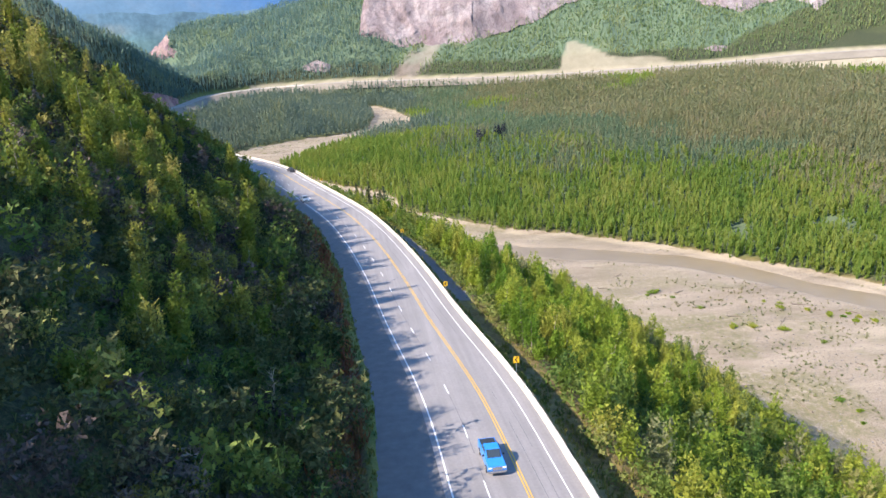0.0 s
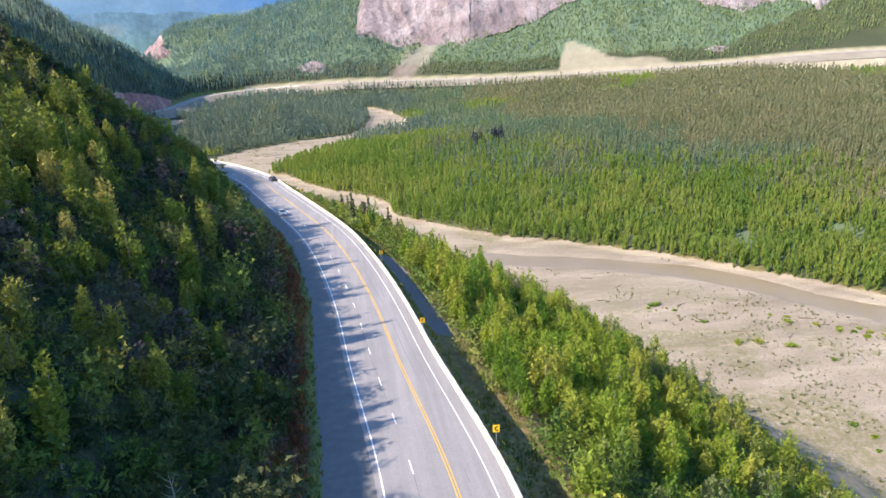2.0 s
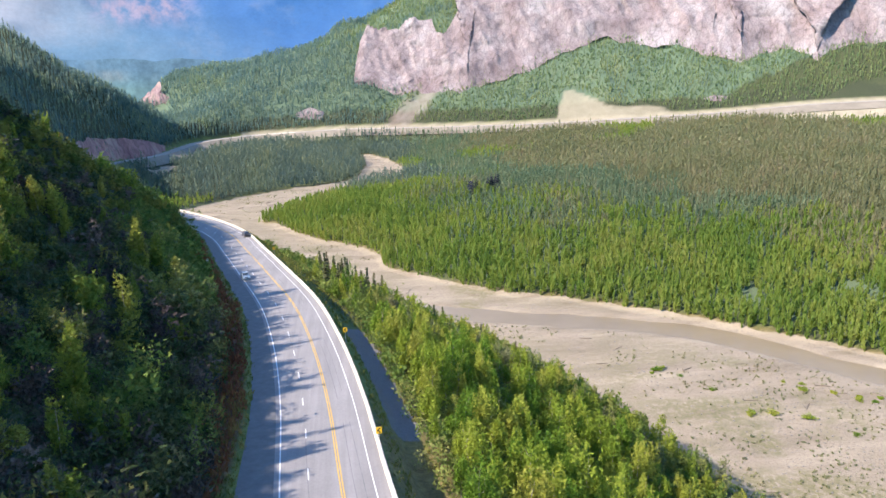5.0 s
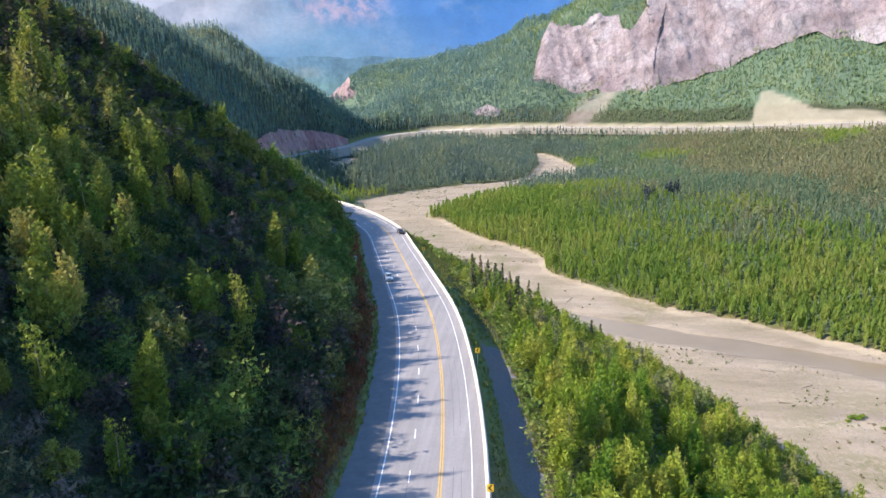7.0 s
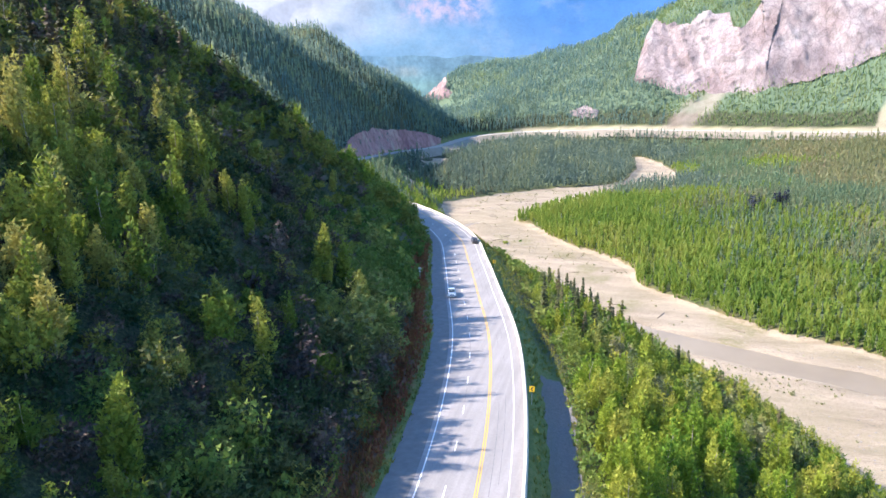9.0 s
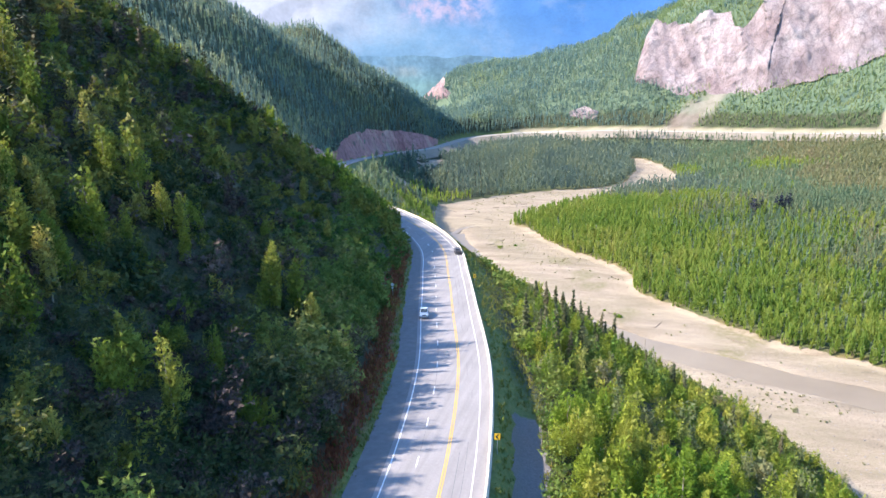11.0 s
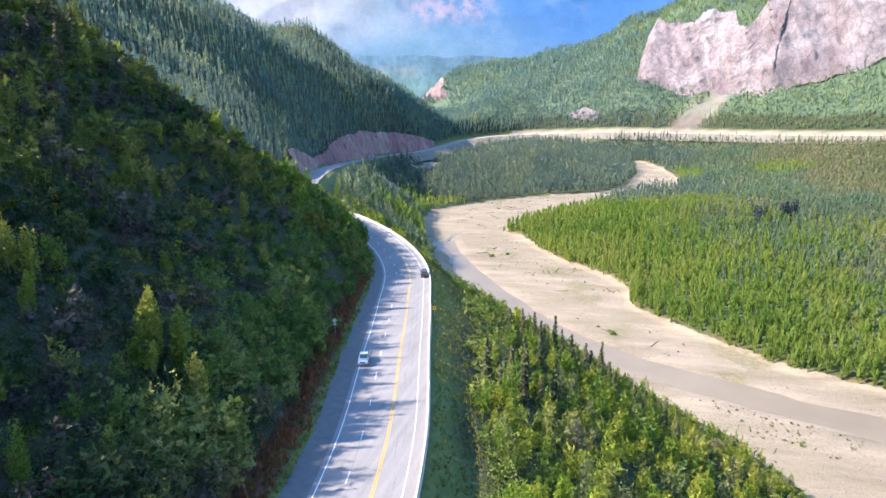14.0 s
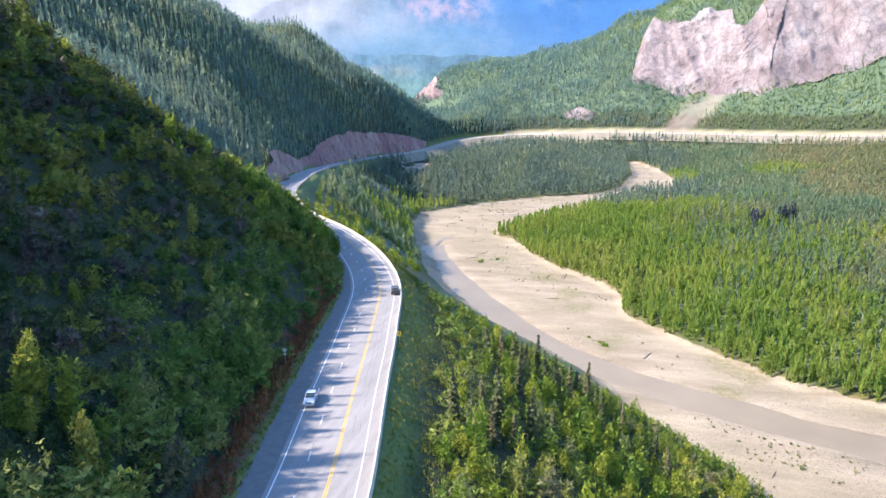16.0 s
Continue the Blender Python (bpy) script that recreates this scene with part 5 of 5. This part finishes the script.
lx, ly = scatter(-120, 260, 170, 800, 11)
lbed, lwet = bed_distance(lx, ly), line_distance(lx, ly, CHANNEL)
ok = np.where((lbed < -4) & (lwet > 15) & (rng.rand(len(lx)) < 0.10))[0][:46]
plant([drift_log(5.0), drift_log(7.5)], np.stack([lx, ly, terrain(lx, ly) + 0.1], 1)[ok], "drift logs on the gravel", 0.7, 1.3)


def stones_mesh(places, sizes):
    base = np.array([(1, 0, 0), (-1, 0, 0), (0, 1, 0), (0, -1, 0), (0, 0, 0.7), (0, 0, -0.4)], float)
    faces = np.array([(0, 2, 4), (2, 1, 4), (1, 3, 4), (3, 0, 4), (2, 0, 5), (1, 2, 5), (3, 1, 5), (0, 3, 5)])
    n = len(places)
    v = base[None] * rng.uniform(0.6, 1.4, (n, 6, 1)) * sizes[:, None, None]
    a = rng.rand(n) * 6.28
    c, s = np.cos(a)[:, None], np.sin(a)[:, None]
    v = np.stack([v[:, :, 0] * c - v[:, :, 1] * s, v[:, :, 0] * s + v[:, :, 1] * c, v[:, :, 2]], 2) + places[:, None]
    f = (faces[None] + (np.arange(n) * 6)[:, None, None]).reshape(-1, 3)
    return raw_mesh("river_stones", v.reshape(-1, 3), f, STONE)


STONE = plain("river_stone", (0.20, 0.185, 0.17), 0.9, vary=0.35, scale=0.3)
ok = (bed < -1) & (wet > 13) & (rng.rand(len(x)) < 0.06 + 0.5 * smooth(0.0, 0.2, rough(x + 60, y + 9, 30)) + 0.35 * smooth(130, 165, x) * smooth(340, 290, y))
pos = np.stack([x, y, terrain(x, y)], 1)[ok]
tagged(new("river_stones", stones_mesh(pos, rng.uniform(0.15, 0.55, len(pos)))), "grey boulders and drift strewn over the gravel bed", "stones", kind="stuff")

# grass on the verges
x, y = scatter(-140, 60, 20, 460, 0.85)
d, zr, s = road_frame(x, y)
edge = shoulder(s)
ok = (((d > 6.6) & (d < 14.5 + 6 * smooth(290, 340, s) + 8 * rough(x, y, 8))) | ((d < -edge - 0.1) & (d > -edge - 5))) & (rng.rand(len(x)) < 0.75) & ~((d > 8.6) & (d < 13) & (y > 105) & (y < 190))
pos = np.stack([x, y, terrain(x, y)], 1)[ok]
tuft = [clumps(9, 0.5, 0.4, bare=0.0, size=0.34, kind="column") for _ in range(5)]
GRASS_LEAF = foliage("verge_grass", (0.080, 0.115, 0.020), (0.200, 0.200, 0.038), (0.30, 0.20, 0.07), per_object=False)
wood("verge_grass", tuft, pos, rng.uniform(0.5, 1.4, len(pos)), GRASS_LEAF, "rough green and straw grass on the road verges", "grass")


side = -d - edge
ok = (side > 1.6 + 2 * rough(x, y, 6)) & (side < 6.0 + 3 * rough(x, y, 9)) & (s < 480) & (rng.rand(len(x)) < 0.9)
pos = np.stack([x, y, terrain(x, y)], 1)[ok]
FIREWEED = foliage("fireweed", (0.160, 0.052, 0.026), (0.330, 0.105, 0.055), (0.20, 0.17, 0.04), per_object=False)
wood("fireweed", [clumps(9, 0.9, 0.5, bare=0.0, size=0.42, kind="column") for _ in range(5)], pos, rng.uniform(0.6, 1.7, len(pos)), FIREWEED, "reddish fireweed along the foot of the hillside", "weeds")


# ---- things along the road ----
def box(name, size, at, mat, parent, label="", bevel=0.0, taper=None):
    """A block, its middle at the place; taper narrows its top (x, y)."""
    bm = bmesh.new()
    bmesh.ops.create_cube(bm, size=1)
    for vert in bm.verts:
        k = taper if (taper and vert.co.z > 0) else (1, 1)
        vert.co = Vector((vert.co.x * size[0] * k[0], vert.co.y * size[1] * k[1], vert.co.z * size[2])) + Vector(at)
    if bevel:
        bmesh.ops.bevel(bm, geom=list(bm.edges), offset=bevel, segments=2, affect="EDGES")
    me = bpy.data.meshes.new(name)
    bm.to_mesh(me)
    bm.free()
    me.materials.append(mat)
    return part(name, me, parent, label)


STEEL = plain("galvanised_steel", (0.45, 0.46, 0.47), 0.5, 0.6, vary=0.1)
SIGN_YELLOW = plain("sign_yellow", (0.80, 0.47, 0.02), 0.45, vary=0.05)
BLACK = plain("black_paint", (0.02, 0.02, 0.02), 0.5, vary=0.1)
SIGN_GREY = plain("sign_back", (0.55, 0.56, 0.56), 0.5, 0.3, vary=0.06)


def chevron_sign():
    top = new("chevron_sign")
    tagged(top, "yellow chevron curve sign with black arrow on steel post", "road sign")
    box("post", (0.08, 0.06, 2.9), (0, 0.06, 1.05), STEEL, top)
    board = box("board", (0.78, 0.025, 0.95), (0, 0, 2.35), SIGN_YELLOW, top, "yellow board")
    bm = bmesh.new()
    for sgn in (1, -1):
        pts = [(-0.26, 0.0), (0.05, 0.36 * sgn), (0.27, 0.36 * sgn), (-0.04, 0.0)]
        for yy in (-0.019, ):
            vs = [bm.verts.new((px, yy, 2.35 + pz)) for px, pz in pts]
            bm.faces.new(vs if sgn > 0 else vs[::-1])
    solid = bmesh.ops.extrude_face_region(bm, geom=list(bm.faces))
    for q in solid["geom"]:
        if isinstance(q, bmesh.types.BMVert):
            q.co.y += 0.008
    me = bpy.data.meshes.new("chevron")
    bm.to_mesh(me)
    bm.free()
    me.materials.append(BLACK)
    part("chevron", me, board, "black arrow")
    return top


def along(px, py):
    d1, z1, s1 = road_frame(np.array([float(px)]), np.array([float(py)]))
    return float(s1[0]), float(d1[0]), float(z1[0])


first_sign = chevron_sign()
for k, (px, py, turn) in enumerate(((20.9, 82, -4), (17.2, 121, 4), (13.2, 167, 8), (-8.4, 258, 14))):
    s1, d1, z1 = along(px, py)
    m = pose(px, py, z1 - 0.35, 0, 0, turn)
    if k == 0:
        first_sign.matrix_basis = m
        first_sign["group"] = "chevron signs along the bend"
    else:
        copy_thing(first_sign, m)

marker = new("road_sign")
tagged(marker, "grey diamond sign with small plate seen from behind", "road sign")
box("post", (0.09, 0.07, 4.2), (0, 0.06, 1.6), STEEL, marker)
dia = box("board", (0.75, 0.025, 0.75), (0, 0, 0), SIGN_GREY, marker, "grey diamond board")
dia.matrix_basis = Matrix.Translation((0, 0, 3.3)) @ Matrix.Rotation(radians(45), 4, "Y")
box("plate", (0.55, 0.025, 0.4), (0, 0, 2.5), SIGN_GREY, marker, "small grey plate")
place(marker, -25.4, 240, 10)

# ---- trucks ----
GLASS_DARK = plain("dark_glass", (0.03, 0.045, 0.06), 0.08, vary=0.05)
RUBBER = plain("tyre_rubber", (0.02, 0.02, 0.02), 0.9, vary=0.1)
RIM = plain("alloy_rim", (0.5, 0.5, 0.52), 0.35, 0.8, vary=0.05)
LAMP = plain("headlight_glass", (0.75, 0.78, 0.8), 0.15, vary=0.02)
CHROME = plain("chrome_grille", (0.55, 0.56, 0.58), 0.25, 0.9, vary=0.05)


def paint(name, colour):
    m, n, l = material(name, 0.3)
    p = n["Principled BSDF"]
    c = ramp(n, l, noise_at(n, l, 2.0), (0.3, tuple(v * 0.92 for v in colour)), (0.7, colour))
    l.new(c, p.inputs["Base Color"])
    p.inputs["Coat Weight"].default_value = 0.6
    return m


def disc(name, r, w, at, mat, parent):
    bm = bmesh.new()
    bmesh.ops.create_cone(bm, cap_ends=True, segments=20, radius1=r, radius2=r, depth=w, matrix=Matrix.Translation(at) @ Matrix.Rotation(radians(90), 4, "Y"))
    bmesh.ops.bevel(bm, geom=[e for e in bm.edges if len(e.link_faces) == 2 and any(len(fc.verts) > 4 for fc in e.link_faces)], offset=min(r, w) * 0.12, segments=2, affect="EDGES")
    me = bpy.data.meshes.new(name)
    bm.to_mesh(me)
    bm.free()
    me.materials.append(mat)
    return part(name, me, parent)


def shell(name, profile, half, mat, parent, label="", tuck=0.0):
    """A body out of a side outline (y, z), drawn out sideways; upper points tuck in."""
    bm = bmesh.new()
    zs = [q[1] for q in profile]
    lo, hi = min(zs), max(zs)
    left, right = [], []
    for py, pz in profile:
        w = half - tuck * (pz - lo) / (hi - lo)
        left.append(bm.verts.new((-w, py, pz)))
        right.append(bm.verts.new((w, py, pz)))
    n = len(profile)
    for k in range(n):
        bm.faces.new((left[k], left[(k + 1) % n], right[(k + 1) % n], right[k]))
    bm.faces.new(left[::-1])
    bm.faces.new(right)
    bmesh.ops.recalc_face_normals(bm, faces=bm.faces)
    bmesh.ops.bevel(bm, geom=list(bm.edges), offset=0.05, segments=2, affect="EDGES")
    me = bpy.data.meshes.new(name)
    bm.to_mesh(me)
    bm.free()
    me.materials.append(mat)
    return part(name, me, parent, label)


def pickup(label, body_mat, bed_mat, cat="pickup truck", with_bed=True):
    """A truck whose nose points along +y; wheels stand on z = 0."""
    top = new("pickup_truck" if with_bed else "car")
    tagged(top, label, cat)
    body = shell("body", [(-2.75, 0.45), (2.65, 0.42), (2.78, 0.75), (2.70, 1.08), (1.25, 1.22), (-0.75, 1.24), (-2.75, 1.22)], 0.97, body_mat, top, tuck=0.06)
    if with_bed:
        shell("cab", [(1.30, 1.15), (0.50, 1.86), (-0.65, 1.88), (-0.95, 1.15)], 0.90, body_mat, top, tuck=0.16)
        box("bed_liner", (1.55, 1.65, 0.06), (0, -1.85, 1.245), bed_mat, top, "dark open load bed")
        box("tailgate", (1.8, 0.08, 0.55), (0, -2.78, 0.97), body_mat, top)
        rear_y = -0.86
    else:
        shell("cab", [(1.30, 1.15), (0.55, 1.68), (-1.75, 1.70), (-2.45, 1.15)], 0.90, body_mat, top, tuck=0.16)
        rear_y = -2.05
    box("windscreen", (1.42, 0.03, 0.86), (0, 0, 0), GLASS_DARK, top, "dark glass").matrix_basis = Matrix.Translation((0, 0.94, 1.52)) @ Matrix.Rotation(radians(49), 4, "X")
    box("rear_window", (1.35, 0.03, 0.45), (0, rear_y, 1.55), GLASS_DARK, top, "dark glass")
    for sx1 in (-1, 1):
        box("side_window", (0.03, 1.25, 0.42), (sx1 * 0.835, -0.1, 1.55), GLASS_DARK, top, "dark glass")
        box("headlight", (0.38, 0.06, 0.2), (sx1 * 0.72, 2.74, 0.92), LAMP, body, "clear headlight", 0.02)
        box("mirror", (0.2, 0.1, 0.2), (sx1 * 1.05, 0.75, 1.3), BLACK, top, "", 0.02)
        for yy in (1.75, -1.75):
            wheel = disc("wheel", 0.39, 0.27, (sx1 * 0.86, yy, 0.39), RUBBER, top)
            disc("rim", 0.24, 0.04, (sx1 * 0.99, yy, 0.39), RIM, wheel)
    box("grille", (0.95, 0.06, 0.34), (0, 2.76, 0.86), CHROME, top, "bright grille", 0.02)
    box("bumper", (1.9, 0.16, 0.24), (0, 2.76, 0.5), CHROME, top, "", 0.03)
    return top


BLUE = paint("blue_paint", (0.02, 0.20, 0.62))
SILVER = paint("silver_paint", (0.34, 0.38, 0.42))
DARK = paint("dark_paint", (0.03, 0.032, 0.04))


def drive(ob, px, py, towards):
    s1, d1, z1 = along(px, py)
    m = on_road(s1, d1, 0.01)
    ob.matrix_basis = m if towards else m @ Matrix.Rotation(math.pi, 4, "Z")


drive(pickup("bright blue pickup truck with open bed on the asphalt", BLUE, BLACK), 12.9, 60.5, False)
drive(pickup("silver grey pickup truck in the shaded lane", SILVER, BLACK), -13.2, 225, False)
drive(pickup("small dark car driving round the bend", DARK, BLACK, "car", False), -22, 297, True)


# ---- bridge on the far highway ----
bridge = new("road_bridge")
tagged(bridge, "low concrete bridge carrying the far highway", "bridge")
s_b, _, _ = along(-103, 1250)
for k, off in enumerate((6.3, -8.2)):
    v, f = ribbon(s_b - 45, s_b + 45, off - 0.2, off + 0.2, 0.9, 5)
    n2 = len(v) // 2
    low = v.copy()
    low[:, 2] -= 2.2
    i = np.arange(n2 - 1)
    allv = np.vstack([v, low])
    m2 = 2 * n2
    faces = np.vstack([f, np.stack([i, i + 1, i + 1 + m2, i + m2], 1), np.stack([i + n2 + 1, i + n2, i + n2 + m2, i + n2 + 1 + m2], 1), f[:, ::-1] + m2])
    part("girder", raw_mesh("girder", allv, faces, CONCRETE), bridge)
